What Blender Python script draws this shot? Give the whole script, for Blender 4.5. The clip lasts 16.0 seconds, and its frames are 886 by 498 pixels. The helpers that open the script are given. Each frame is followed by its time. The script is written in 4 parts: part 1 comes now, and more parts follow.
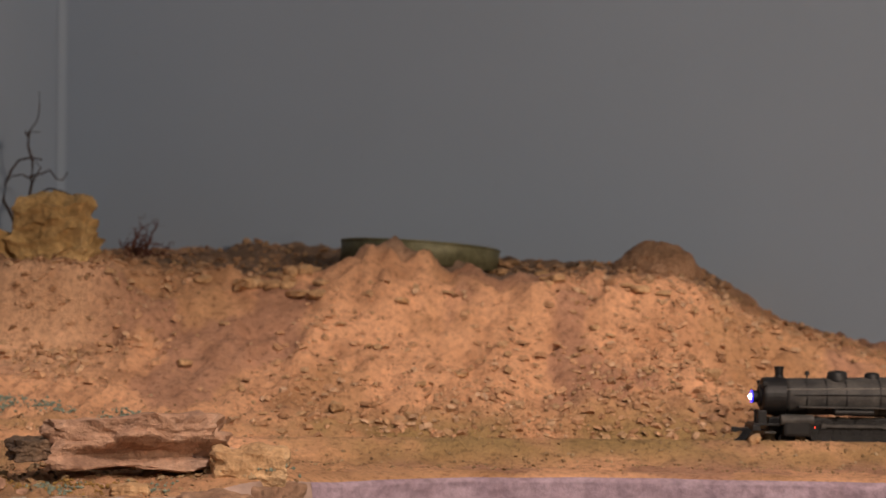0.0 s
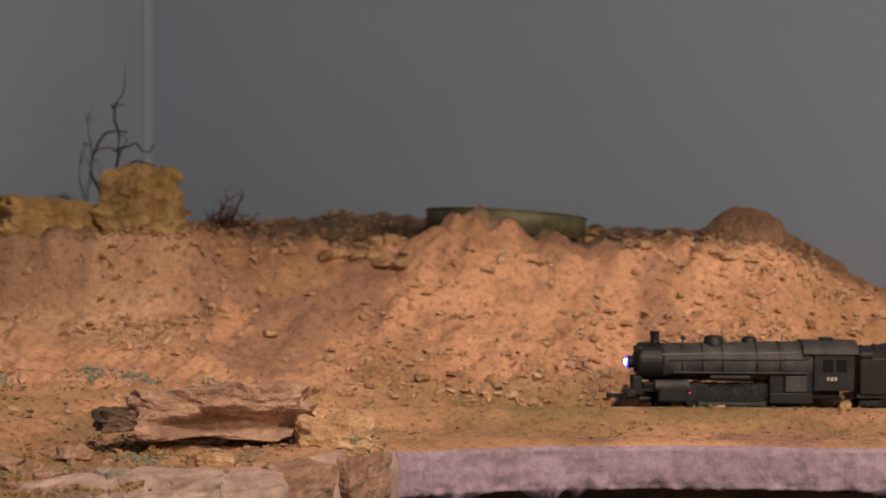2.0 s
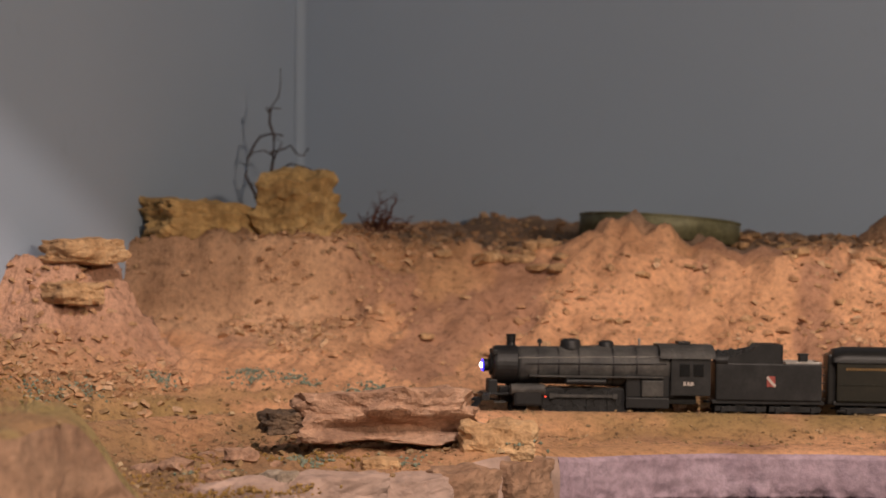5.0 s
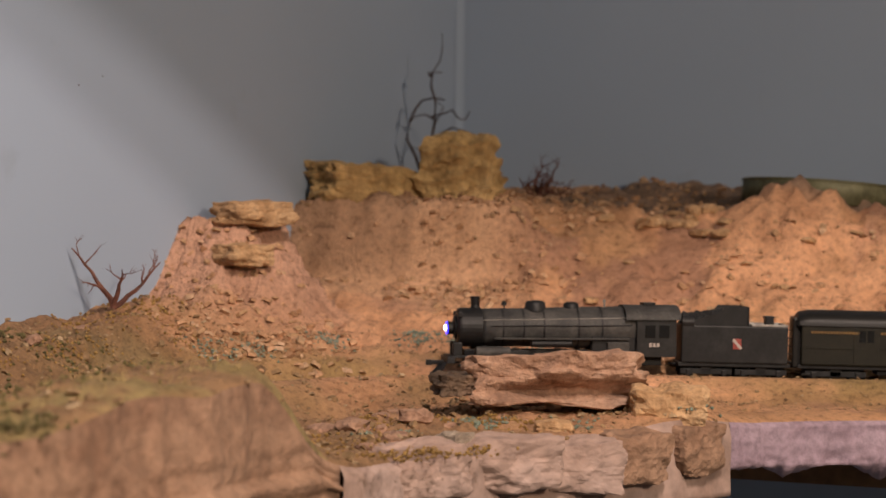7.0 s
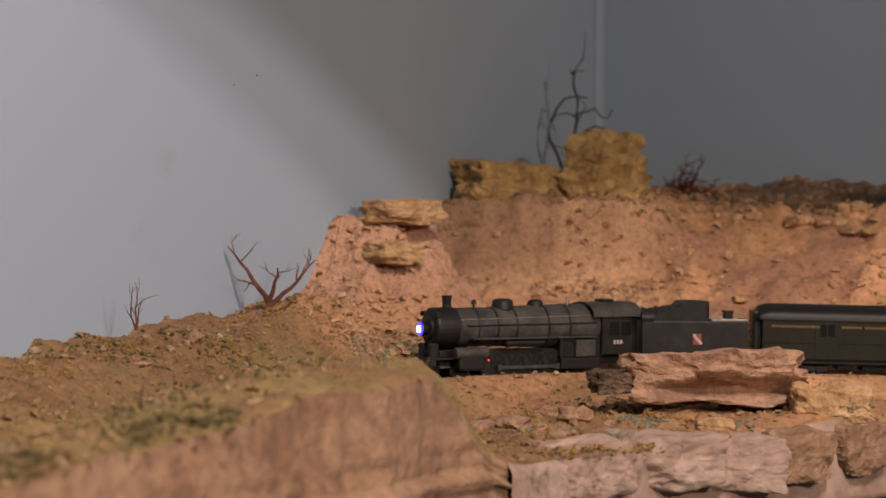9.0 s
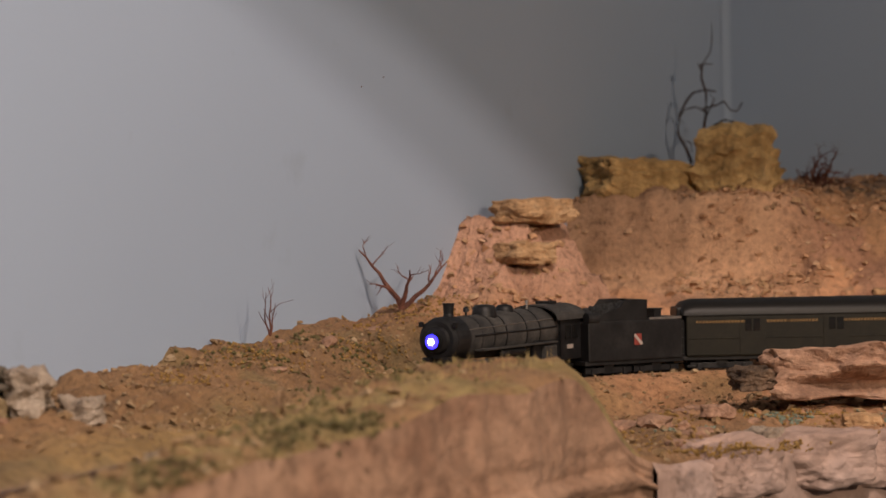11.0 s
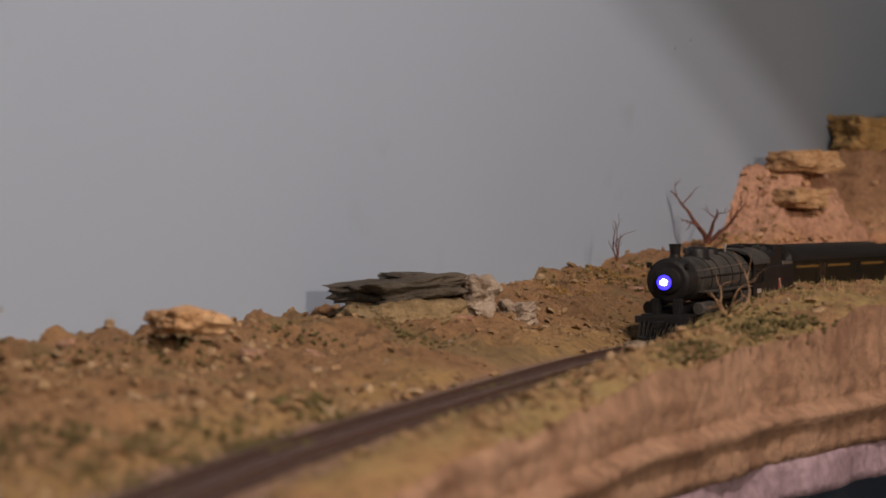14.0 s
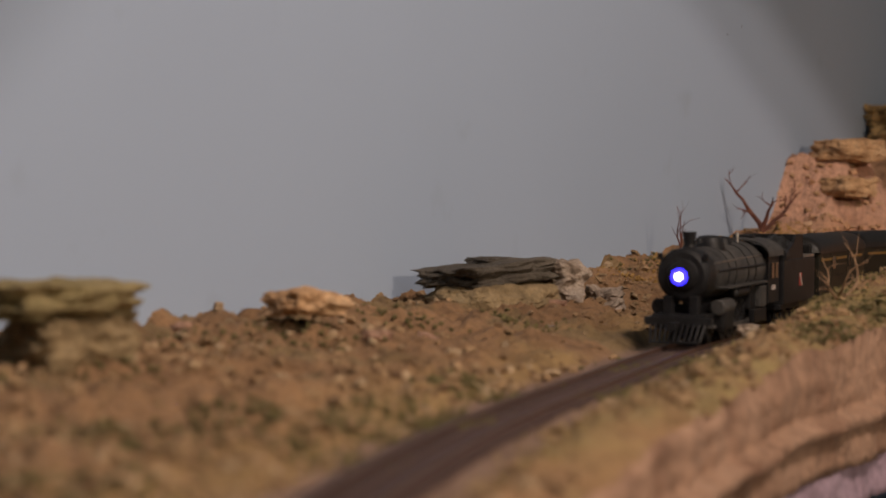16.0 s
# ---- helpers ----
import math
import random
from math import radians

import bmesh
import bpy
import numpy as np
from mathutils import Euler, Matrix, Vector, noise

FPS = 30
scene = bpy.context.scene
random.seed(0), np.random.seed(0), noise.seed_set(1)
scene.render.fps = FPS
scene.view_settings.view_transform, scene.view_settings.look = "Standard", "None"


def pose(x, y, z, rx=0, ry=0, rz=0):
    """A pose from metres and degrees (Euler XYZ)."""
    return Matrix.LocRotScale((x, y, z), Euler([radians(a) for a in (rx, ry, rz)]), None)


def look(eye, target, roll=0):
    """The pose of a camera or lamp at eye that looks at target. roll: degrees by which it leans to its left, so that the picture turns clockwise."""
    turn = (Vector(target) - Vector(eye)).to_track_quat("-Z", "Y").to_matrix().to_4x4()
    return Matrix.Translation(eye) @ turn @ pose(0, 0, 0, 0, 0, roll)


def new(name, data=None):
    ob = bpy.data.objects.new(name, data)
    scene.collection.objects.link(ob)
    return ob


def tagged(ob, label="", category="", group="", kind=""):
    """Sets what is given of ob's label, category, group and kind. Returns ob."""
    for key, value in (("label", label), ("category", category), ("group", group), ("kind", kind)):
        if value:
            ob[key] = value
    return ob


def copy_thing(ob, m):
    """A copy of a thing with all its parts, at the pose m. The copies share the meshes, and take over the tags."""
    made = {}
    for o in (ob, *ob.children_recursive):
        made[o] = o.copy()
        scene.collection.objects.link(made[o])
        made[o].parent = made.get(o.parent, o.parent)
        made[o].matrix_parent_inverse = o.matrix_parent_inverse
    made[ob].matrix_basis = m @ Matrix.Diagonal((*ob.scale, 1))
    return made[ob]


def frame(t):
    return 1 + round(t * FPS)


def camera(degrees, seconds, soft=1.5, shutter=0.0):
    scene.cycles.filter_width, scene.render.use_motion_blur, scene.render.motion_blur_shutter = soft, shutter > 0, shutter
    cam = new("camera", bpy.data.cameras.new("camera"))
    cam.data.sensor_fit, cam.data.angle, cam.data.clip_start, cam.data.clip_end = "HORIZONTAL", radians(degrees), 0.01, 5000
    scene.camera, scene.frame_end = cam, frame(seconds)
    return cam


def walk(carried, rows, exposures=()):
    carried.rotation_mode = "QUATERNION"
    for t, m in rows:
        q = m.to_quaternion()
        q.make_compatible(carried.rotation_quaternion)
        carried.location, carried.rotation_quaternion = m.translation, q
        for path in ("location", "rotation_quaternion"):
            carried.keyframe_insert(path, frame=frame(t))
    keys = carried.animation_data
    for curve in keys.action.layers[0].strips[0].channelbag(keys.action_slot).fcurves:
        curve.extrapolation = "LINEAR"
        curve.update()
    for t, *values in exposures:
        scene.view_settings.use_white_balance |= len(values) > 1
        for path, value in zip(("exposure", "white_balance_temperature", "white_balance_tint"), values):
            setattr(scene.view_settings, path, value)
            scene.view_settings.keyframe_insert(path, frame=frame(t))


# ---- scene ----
RAIL = 1.15  # height of the rail above the room's floor

# ---------------------------------------------------------------- camera
cam = camera(25, 16.0, soft=1.6)
cam.data.dof.use_dof = True
cam.data.dof.focus_distance = 1.2
cam.data.dof.aperture_fstop = 11.5
PATH = [  # seconds, x, y, height over the rail, turn to the left, tilt, lean
    (0.0, 0.786, -1.716, 0.1, 13.73, 1.23, 0.32),
    (0.5, 0.788, -1.713, 0.099, 14.71, 1.19, 0.05),
    (1.0, 0.789, -1.711, 0.098, 15.1, 0.81, -0.35),
    (1.5, 0.791, -1.712, 0.097, 14.82, 0.78, -0.21),
    (2.0, 0.789, -1.708, 0.098, 16.36, 0.41, -0.17),
    (2.5, 0.785, -1.709, 0.097, 16.75, 0.61, -0.19),
    (3.0, 0.778, -1.71, 0.098, 17.87, 0.09, -0.01),
    (5.5, 0.766, -1.719, 0.102, 20.29, 0.42, 0.25),
    (6.0, 0.761, -1.721, 0.102, 21.15, 0.1, 0.31),
    (6.5, 0.751, -1.731, 0.102, 22.84, -0.36, 0.51),
    (7.0, 0.747, -1.732, 0.101, 23.71, -0.65, 0.6),
    (7.5, 0.736, -1.739, 0.101, 25.27, -0.89, 0.56),
    (8.0, 0.73, -1.744, 0.101, 25.89, -0.53, 0.65),
    (10.5, 0.706, -1.739, 0.093, 29.2, -0.83, -0.43),
    (11.0, 0.704, -1.734, 0.096, 30.2, -0.53, -0.9),
    (11.5, 0.703, -1.741, 0.096, 31.43, 0.1, -1.14),
    (12.0, 0.703, -1.747, 0.095, 34.17, -1.61, -1.0),
    (12.5, 0.697, -1.752, 0.094, 34.77, -1.87, -0.96),
    (13.0, 0.702, -1.818, 0.095, 34.46, -1.73, -0.64),
    (13.5, 0.732, -1.991, 0.089, 34.26, -1.76, -0.51),
    (14.0, 0.643, -1.997, 0.085, 31.69, -1.77, 0.63),
    (14.5, 0.591, -2.006, 0.077, 30.53, -0.94, 0.75),
    (15.0, 0.568, -2.008, 0.076, 29.24, -0.75, 0.54),
    (15.5, 0.565, -2.013, 0.075, 29.68, -1.15, 0.39),
    (16.0, 0.561, -2.016, 0.072, 30.03, -1.61, 0.52),
]
walk(cam, [(t, pose(x, y, RAIL + z, 90 + p, 0, a) @ pose(0, 0, 0, 0, 0, r)) for t, x, y, z, a, p, r in PATH],
     [(0.0, 0.0), (3.0, 0.03), (5.5, 0.1), (7.0, 0.12), (8.0, 0.08), (10.5, -0.06), (11.5, -0.12), (12.5, -0.22), (14.0, -0.38), (16.0, -0.47)])

# ---------------------------------------------------------------- world and lamps
world = bpy.data.worlds.new("room_air")
world.use_nodes = True
world.node_tree.nodes["Background"].inputs[0].default_value = (0.5, 0.45, 0.42, 1)
world.node_tree.nodes["Background"].inputs[1].default_value = 0.008
scene.world = world


def lamp(name, kind, eye, target, watts, colour, **more):
    data = bpy.data.lights.new(name, kind)
    data.energy, data.color = watts, colour
    if kind == "AREA":
        data.shape, data.size, data.size_y = "RECTANGLE", more["size"], more["size_y"]
    elif kind == "SPOT":
        data.spot_size, data.spot_blend, data.shadow_soft_size = radians(more["cone"]), more["blend"], more["size"]
    else:
        data.shadow_soft_size = more["size"]
    ob = new(name, data)
    ob.matrix_world = look(eye, target)
    return ob


# two shaded downlights in the ceiling, whose cones end low on the backdrops; a weak lamp off to the side; the room's own ceiling lamp
lamp("downlight", "SPOT", (1.15, -1.85, RAIL + 1.21), (1.15, -1.85, 0), 55, (1.0, 0.795, 0.68), cone=117.4, blend=0.02, size=0.02)
lamp("downlight", "SPOT", (1.09, -1.578, RAIL + 1.28), (0.809, -1.238, RAIL + 0.382), 53, (1.0, 0.795, 0.68), cone=58.0, blend=0.035, size=0.02)
lamp("clamp_lamp", "AREA", (2.0, -1.65, RAIL + 0.62), (0.3, -0.45, RAIL + 0.02), 17, (1.0, 0.76, 0.56), size=0.14, size_y=0.14)
lamp("ceiling_lamp", "AREA", (2.2, -2.6, 2.44), (2.2, -2.6, 0), 9, (0.80, 0.93, 1.0), size=0.9, size_y=0.3)


# ---------------------------------------------------------------- materials
def material(name, rough=0.8, metal=0.0):
    m = bpy.data.materials.new(name)
    m.use_nodes = True
    b = m.node_tree.nodes["Principled BSDF"]
    b.inputs["Roughness"].default_value, b.inputs["Metallic"].default_value = rough, metal
    return m, m.node_tree, b


def noise_node(nt, scale, detail=6, rough=0.6, coord="Object"):
    tc = nt.nodes.new("ShaderNodeTexCoord")
    n = nt.nodes.new("ShaderNodeTexNoise")
    n.inputs["Scale"].default_value, n.inputs["Detail"].default_value, n.inputs["Roughness"].default_value = scale, detail, rough
    nt.links.new(tc.outputs[coord], n.inputs["Vector"])
    return n


def ramp_node(nt, source, stops):
    r = nt.nodes.new("ShaderNodeValToRGB")
    els = r.color_ramp.elements
    while len(els) < len(stops):
        els.new(0.5)
    for e, (p, c) in zip(els, stops):
        e.position, e.color = p, (*c, 1)
    nt.links.new(source, r.inputs[0])
    return r


def bump_node(nt, bsdf, heights, strength, distance):
    """Bump from a list of noise nodes, added up."""
    total = heights[0].outputs[0]
    for h in heights[1:]:
        a = nt.nodes.new("ShaderNodeMath")
        a.operation = "ADD"
        nt.links.new(total, a.inputs[0])
        nt.links.new(h.outputs[0], a.inputs[1])
        total = a.outputs[0]
    b = nt.nodes.new("ShaderNodeBump")
    b.inputs["Strength"].default_value, b.inputs["Distance"].default_value = strength, distance
    nt.links.new(total, b.inputs["Height"])
    nt.links.new(b.outputs[0], bsdf.inputs["Normal"])


def times_node(nt, a, b, amount=1.0):
    mx = nt.nodes.new("ShaderNodeMix")
    mx.data_type, mx.blend_type = "RGBA", "MULTIPLY"
    mx.inputs["Factor"].default_value = amount
    nt.links.new(a, mx.inputs["A"])
    nt.links.new(b, mx.inputs["B"])
    return mx.outputs["Result"]


def speckled(name, dark, mid, light, scale, rough=0.85, bump=0.5, depth=0.002, metal=0.0, fine=None, coord="Object", spread=(0.3, 0.52, 0.72)):
    """A surface of three tones at one scale, darkened and lightened by a second, finer one."""
    m, nt, b = material(name, rough, metal)
    big, small = noise_node(nt, scale, coord=coord), noise_node(nt, fine or scale * 7, 4, coord=coord)
    tone = ramp_node(nt, big.outputs[0], list(zip(spread, (dark, mid, light))))
    grain = ramp_node(nt, small.outputs[0], [(0.3, (0.72, 0.72, 0.72)), (0.7, (1.2, 1.2, 1.2))])
    nt.links.new(times_node(nt, tone.outputs[0], grain.outputs[0]), b.inputs["Base Color"])
    if bump:
        bump_node(nt, b, [big, small], bump, depth)
    return m


def soil_material():
    """The ground: the kind of soil and the cliff's painted shade come from the mesh, the grain from noise."""
    m, nt, b = material("soil", 0.95)
    kind = nt.nodes.new("ShaderNodeAttribute")
    kind.attribute_name = "soil"
    patch, grain, dust = noise_node(nt, 22, 5), noise_node(nt, 190, 5, 0.7), noise_node(nt, 620, 3)
    tone = ramp_node(nt, patch.outputs[0], [(0.3, (0.74, 0.70, 0.66)), (0.5, (1.0, 1.0, 1.0)), (0.72, (1.14, 1.14, 1.16))])
    grit = ramp_node(nt, grain.outputs[0], [(0.32, (0.52, 0.48, 0.45)), (0.46, (0.95, 0.95, 0.95)), (0.68, (1.22, 1.2, 1.18))])
    c = times_node(nt, kind.outputs["Color"], tone.outputs[0])
    c = times_node(nt, c, grit.outputs[0])
    nt.links.new(c, b.inputs["Base Color"])
    bump_node(nt, b, [grain, dust], 0.9, 0.0022)
    return m


def stone_material(name, tones, scale):
    """Loose stones: each piece has a tone of its own."""
    m, nt, b = material(name, 0.9)
    geo = nt.nodes.new("ShaderNodeNewGeometry")
    tone = ramp_node(nt, geo.outputs["Random Per Island"], [(i / (len(tones) - 1), c) for i, c in enumerate(tones)])
    n = noise_node(nt, scale, 5)
    grain = ramp_node(nt, n.outputs[0], [(0.3, (0.6, 0.58, 0.56)), (0.7, (1.2, 1.2, 1.2))])
    nt.links.new(times_node(nt, tone.outputs[0], grain.outputs[0]), b.inputs["Base Color"])
    bump_node(nt, b, [n], 0.6, 0.001)
    return m


def plain(name, colour, rough=0.5, metal=0.0, bump=0.15, scale=300):
    return speckled(name, tuple(c * 0.8 for c in colour), colour, tuple(min(1, c * 1.2) for c in colour), scale, rough, bump, 0.0003, metal)


def wall_paint(name, colour):
    """Rolled wall paint: faint broad clouds, fine tooth, a few dull marks."""
    m, nt, b = material(name, 0.85)
    cloud, tooth, marks = noise_node(nt, 2.2, 3, 0.5), noise_node(nt, 260, 3, 0.5), noise_node(nt, 16, 4, 0.6)
    tone = ramp_node(nt, cloud.outputs[0], [(0.3, tuple(c * 0.955 for c in colour)), (0.7, tuple(c * 1.045 for c in colour))])
    mark = ramp_node(nt, marks.outputs[0], [(0.24, (0.93, 0.92, 0.91)), (0.36, (1, 1, 1))])
    nt.links.new(times_node(nt, tone.outputs[0], mark.outputs[0]), b.inputs["Base Color"])
    bump_node(nt, b, [tooth], 0.12, 0.0003)
    return m


def glow(name, colour, strength):
    m, nt, b = material(name, 0.4)
    b.inputs["Base Color"].default_value = (*colour, 1)
    b.inputs["Emission Color"].default_value = (*colour, 1)
    b.inputs["Emission Strength"].default_value = strength
    return m


SOIL = soil_material()
GRAVEL = stone_material("gravel", [(0.30, 0.165, 0.085), (0.46, 0.26, 0.14), (0.56, 0.33, 0.19), (0.40, 0.25, 0.13), (0.6, 0.4, 0.26)], 300)
DULL_GRAVEL = stone_material("dull_gravel", [(0.17, 0.10, 0.05), (0.27, 0.17, 0.085), (0.34, 0.225, 0.12), (0.24, 0.155, 0.075), (0.42, 0.31, 0.19)], 300)
SANDSTONE = speckled("yellow_sandstone", (0.26, 0.155, 0.06), (0.56, 0.37, 0.16), (0.70, 0.50, 0.25), 32, 0.9, 0.8, 0.003)
TAN_STONE = speckled("tan_stone", (0.30, 0.17, 0.08), (0.50, 0.31, 0.16), (0.60, 0.42, 0.25), 40, 0.9, 0.8, 0.003)
SLAB_STONE = speckled("pink_grey_stone", (0.22, 0.125, 0.085), (0.42, 0.25, 0.165), (0.54, 0.36, 0.26), 38, 0.9, 0.9, 0.003)
SLAB_SIDE = speckled("dark_slab_side", (0.05, 0.032, 0.02), (0.13, 0.085, 0.055), (0.30, 0.19, 0.12), 45, 0.9, 0.9, 0.003)
DOME_STONE = speckled("brown_clay", (0.22, 0.125, 0.07), (0.36, 0.21, 0.125), (0.44, 0.27, 0.165), 60, 0.92, 0.8, 0.003)
MOUND_STONE = speckled("tan_moss", (0.15, 0.105, 0.05), (0.27, 0.195, 0.10), (0.36, 0.27, 0.15), 60, 0.92, 0.8, 0.003)
DARK_STONE = speckled("dark_slate", (0.035, 0.028, 0.02), (0.075, 0.062, 0.045), (0.13, 0.11, 0.085), 45, 0.8, 0.8, 0.002)
WHITE_STONE = speckled("pale_quartz", (0.17, 0.125, 0.09), (0.36, 0.29, 0.225), (0.52, 0.44, 0.36), 60, 0.8, 0.9, 0.003)
OLIVE_STONE = speckled("mossy_stone", (0.12, 0.09, 0.035), (0.24, 0.19, 0.085), (0.34, 0.27, 0.14), 60, 0.9, 0.8, 0.002)
BARK = speckled("dead_wood", (0.02, 0.014, 0.012), (0.055, 0.035, 0.028), (0.11, 0.07, 0.05), 120, 0.9, 0.4, 0.0005)
RED_BARK = speckled("reddish_twig", (0.05, 0.018, 0.012), (0.13, 0.045, 0.028), (0.2, 0.09, 0.06), 120, 0.85, 0.4, 0.0005)
STRAW_BARK = speckled("pale_twig", (0.13, 0.075, 0.04), (0.26, 0.16, 0.09), (0.38, 0.25, 0.15), 120, 0.85, 0.4, 0.0005)
FOAM = speckled("lilac_foam", (0.22, 0.15, 0.185), (0.31, 0.225, 0.275), (0.36, 0.27, 0.325), 28, 0.75, 0.5, 0.002)
PLASTER = speckled("grey_plaster", (0.28, 0.185, 0.145), (0.37, 0.26, 0.215), (0.42, 0.315, 0.28), 14, 0.85, 0.2, 0.0015)
CLAY = speckled("tan_plaster", (0.17, 0.09, 0.054), (0.295, 0.178, 0.114), (0.355, 0.225, 0.152), 20, 0.9, 0.7, 0.003)
WOOD = speckled("old_timber", (0.1, 0.05, 0.025), (0.2, 0.105, 0.05), (0.28, 0.16, 0.08), 14, 0.7, 0.3, 0.001)
BOARD = plain("white_board", (0.6, 0.55, 0.52), 0.7)
TIN = speckled("greenish_tin", (0.07, 0.07, 0.035), (0.17, 0.165, 0.09), (0.26, 0.25, 0.15), 40, 0.55, 0.3, 0.0006, 0.2)
RUST = speckled("rusty_lid", (0.18, 0.10, 0.06), (0.36, 0.2, 0.12), (0.46, 0.28, 0.18), 40, 0.7, 0.4, 0.0006)
BLACK = speckled("black_engine_paint", (0.006, 0.006, 0.007), (0.012, 0.012, 0.013), (0.025, 0.025, 0.026), 60, 0.5, 0.15, 0.0003)
GREY = speckled("weathered_boiler_jacket", (0.026, 0.026, 0.027), (0.050, 0.048, 0.046), (0.085, 0.08, 0.074), 70, 0.6, 0.2, 0.0003)
STEEL = plain("worn_steel", (0.32, 0.3, 0.28), 0.4, 0.8)
RAIL_STEEL = plain("brown_rail", (0.16, 0.1, 0.08), 0.45, 0.6)
TIE = speckled("dark_tie", (0.03, 0.018, 0.015), (0.07, 0.04, 0.034), (0.11, 0.07, 0.06), 160, 0.85, 0.3, 0.0004)
GREEN = speckled("pullman_green", (0.006, 0.0055, 0.003), (0.010, 0.009, 0.005), (0.015, 0.0135, 0.007), 60, 0.55, 0.1, 0.0002)
ROOF = plain("black_roof", (0.010, 0.0095, 0.009), 0.45)
GOLD = plain("gold_lettering", (0.17, 0.095, 0.022), 0.5)
GLASS = plain("dark_window", (0.012, 0.012, 0.012), 0.12, bump=0)
RED = plain("emblem_red", (0.26, 0.045, 0.035), 0.5)
WHITE = plain("emblem_white", (0.4, 0.35, 0.32), 0.5)
COAL = speckled("coal", (0.01, 0.01, 0.01), (0.03, 0.03, 0.03), (0.06, 0.06, 0.06), 260, 0.5, 1.0, 0.002)
BLUE_GLOW = glow("headlight_rim", (0.03, 0.02, 1.0), 5.0)
LED = glow("headlight_bulb", (0.72, 0.78, 1.0), 14.0)
RED_GLOW = glow("firebox_glow", (1.0, 0.05, 0.02), 3.0)
TEAL = speckled("teal_foam_scatter", (0.15, 0.19, 0.145), (0.28, 0.34, 0.265), (0.38, 0.43, 0.34), 200, 0.95, 1.0, 0.002)
OCHRE = speckled("ochre_scatter", (0.24, 0.13, 0.03), (0.42, 0.25, 0.07), (0.55, 0.36, 0.14), 200, 0.95, 1.0, 0.002)
MOSS = speckled("olive_scatter", (0.07, 0.06, 0.02), (0.17, 0.14, 0.05), (0.27, 0.23, 0.1), 200, 0.95, 1.0, 0.002)
STRAW = speckled("dry_grass", (0.25, 0.17, 0.06), (0.42, 0.31, 0.13), (0.55, 0.42, 0.2), 200, 0.9, 0, 0)
SKY_PAINT = wall_paint("sky_blue_backdrop", (0.337, 0.42, 0.548))
WALL_PAINT = wall_paint("room_paint", (0.45, 0.43, 0.4))
CARPET = speckled("floor_covering", (0.05, 0.045, 0.04), (0.09, 0.08, 0.07), (0.13, 0.12, 0.1), 30, 0.95, 0.5, 0.003)


for m in (BLACK, GREY, GREEN, ROOF):
    m.node_tree.nodes["Principled BSDF"].inputs["Specular IOR Level"].default_value = 0.28


# ---------------------------------------------------------------- building blocks
def finish(name, bm, mat, smooth=False):
    me = bpy.data.meshes.new(name)
    bm.normal_update()
    bm.to_mesh(me)
    bm.free()
    me.materials.append(mat)
    if smooth:
        me.polygons.foreach_set("use_smooth", [True] * len(me.polygons))
    return new(name, me)


def part(name, bm, mat, parent, label="", smooth=False):
    ob = finish(name, bm, mat, smooth)
    ob.parent = parent
    return tagged(ob, label)


def from_arrays(name, verts, faces, mat, smooth=False):
    me = bpy.data.meshes.new(name)
    me.from_pydata([tuple(map(float, v)) for v in verts], [], faces)
    me.materials.append(mat)
    if smooth:
        me.polygons.foreach_set("use_smooth", [True] * len(me.polygons))
    return new(name, me)


def box(bm, x0, x1, y0, y1, z0, z1, bevel=0.0):
    """Adds a box, its edges bevelled."""
    r = bmesh.ops.create_cube(bm, size=1, matrix=Matrix.Translation(((x0 + x1) / 2, (y0 + y1) / 2, (z0 + z1) / 2)) @ Matrix.Diagonal((x1 - x0, y1 - y0, z1 - z0, 1)))
    if bevel:
        edges = {e for v in r["verts"] for e in v.link_edges}
        bmesh.ops.bevel(bm, geom=list(edges), offset=bevel, segments=2, affect="EDGES", profile=0.6)
    return bm


def boxes(*all_of, bevel=0.0):
    bm = bmesh.new()
    for b in all_of:
        box(bm, *b, bevel=bevel)
    return bm


def lathe(bm, rings, m=None, seg=24):
    """Turns a profile of (along, radius) about the local x axis, and closes both ends."""
    m = m or Matrix()
    loops = [[bm.verts.new(m @ Vector((x, r * math.cos(a), r * math.sin(a)))) for a in (2 * math.pi * k / seg for k in range(seg))] for x, r in rings]
    for a, b in zip(loops, loops[1:]):
        for k in range(seg):
            bm.faces.new((a[k], a[(k + 1) % seg], b[(k + 1) % seg], b[k]))
    bm.faces.new(loops[0][::-1])
    bm.faces.new(loops[-1])
    bmesh.ops.recalc_face_normals(bm, faces=bm.faces)
    return bm


def upright(x, y, z):
    """The pose that turns a lathe's axis upwards at a place."""
    return Matrix.Translation((x, y, z)) @ Matrix.Rotation(-math.pi / 2, 4, "Y")


def across(x, y, z):
    return Matrix.Translation((x, y, z)) @ Matrix.Rotation(math.pi / 2, 4, "Z")


def tube(bm, points, radii, seg=6):
    """A limb along points, of changing radius."""
    loops = []
    for i, p in enumerate(points):
        a, b = points[max(i - 1, 0)], points[min(i + 1, len(points) - 1)]
        q = (b - a).to_track_quat("Z", "Y")
        loops.append([bm.verts.new(p + q @ Vector((radii[i] * math.cos(k * 2 * math.pi / seg), radii[i] * math.sin(k * 2 * math.pi / seg), 0))) for k in range(seg)])
    for a, b in zip(loops, loops[1:]):
        for k in range(seg):
            bm.faces.new((a[k], a[(k + 1) % seg], b[(k + 1) % seg], b[k]))
    bm.faces.new(loops[0][::-1])
    bm.faces.new(loops[-1])
    return bm


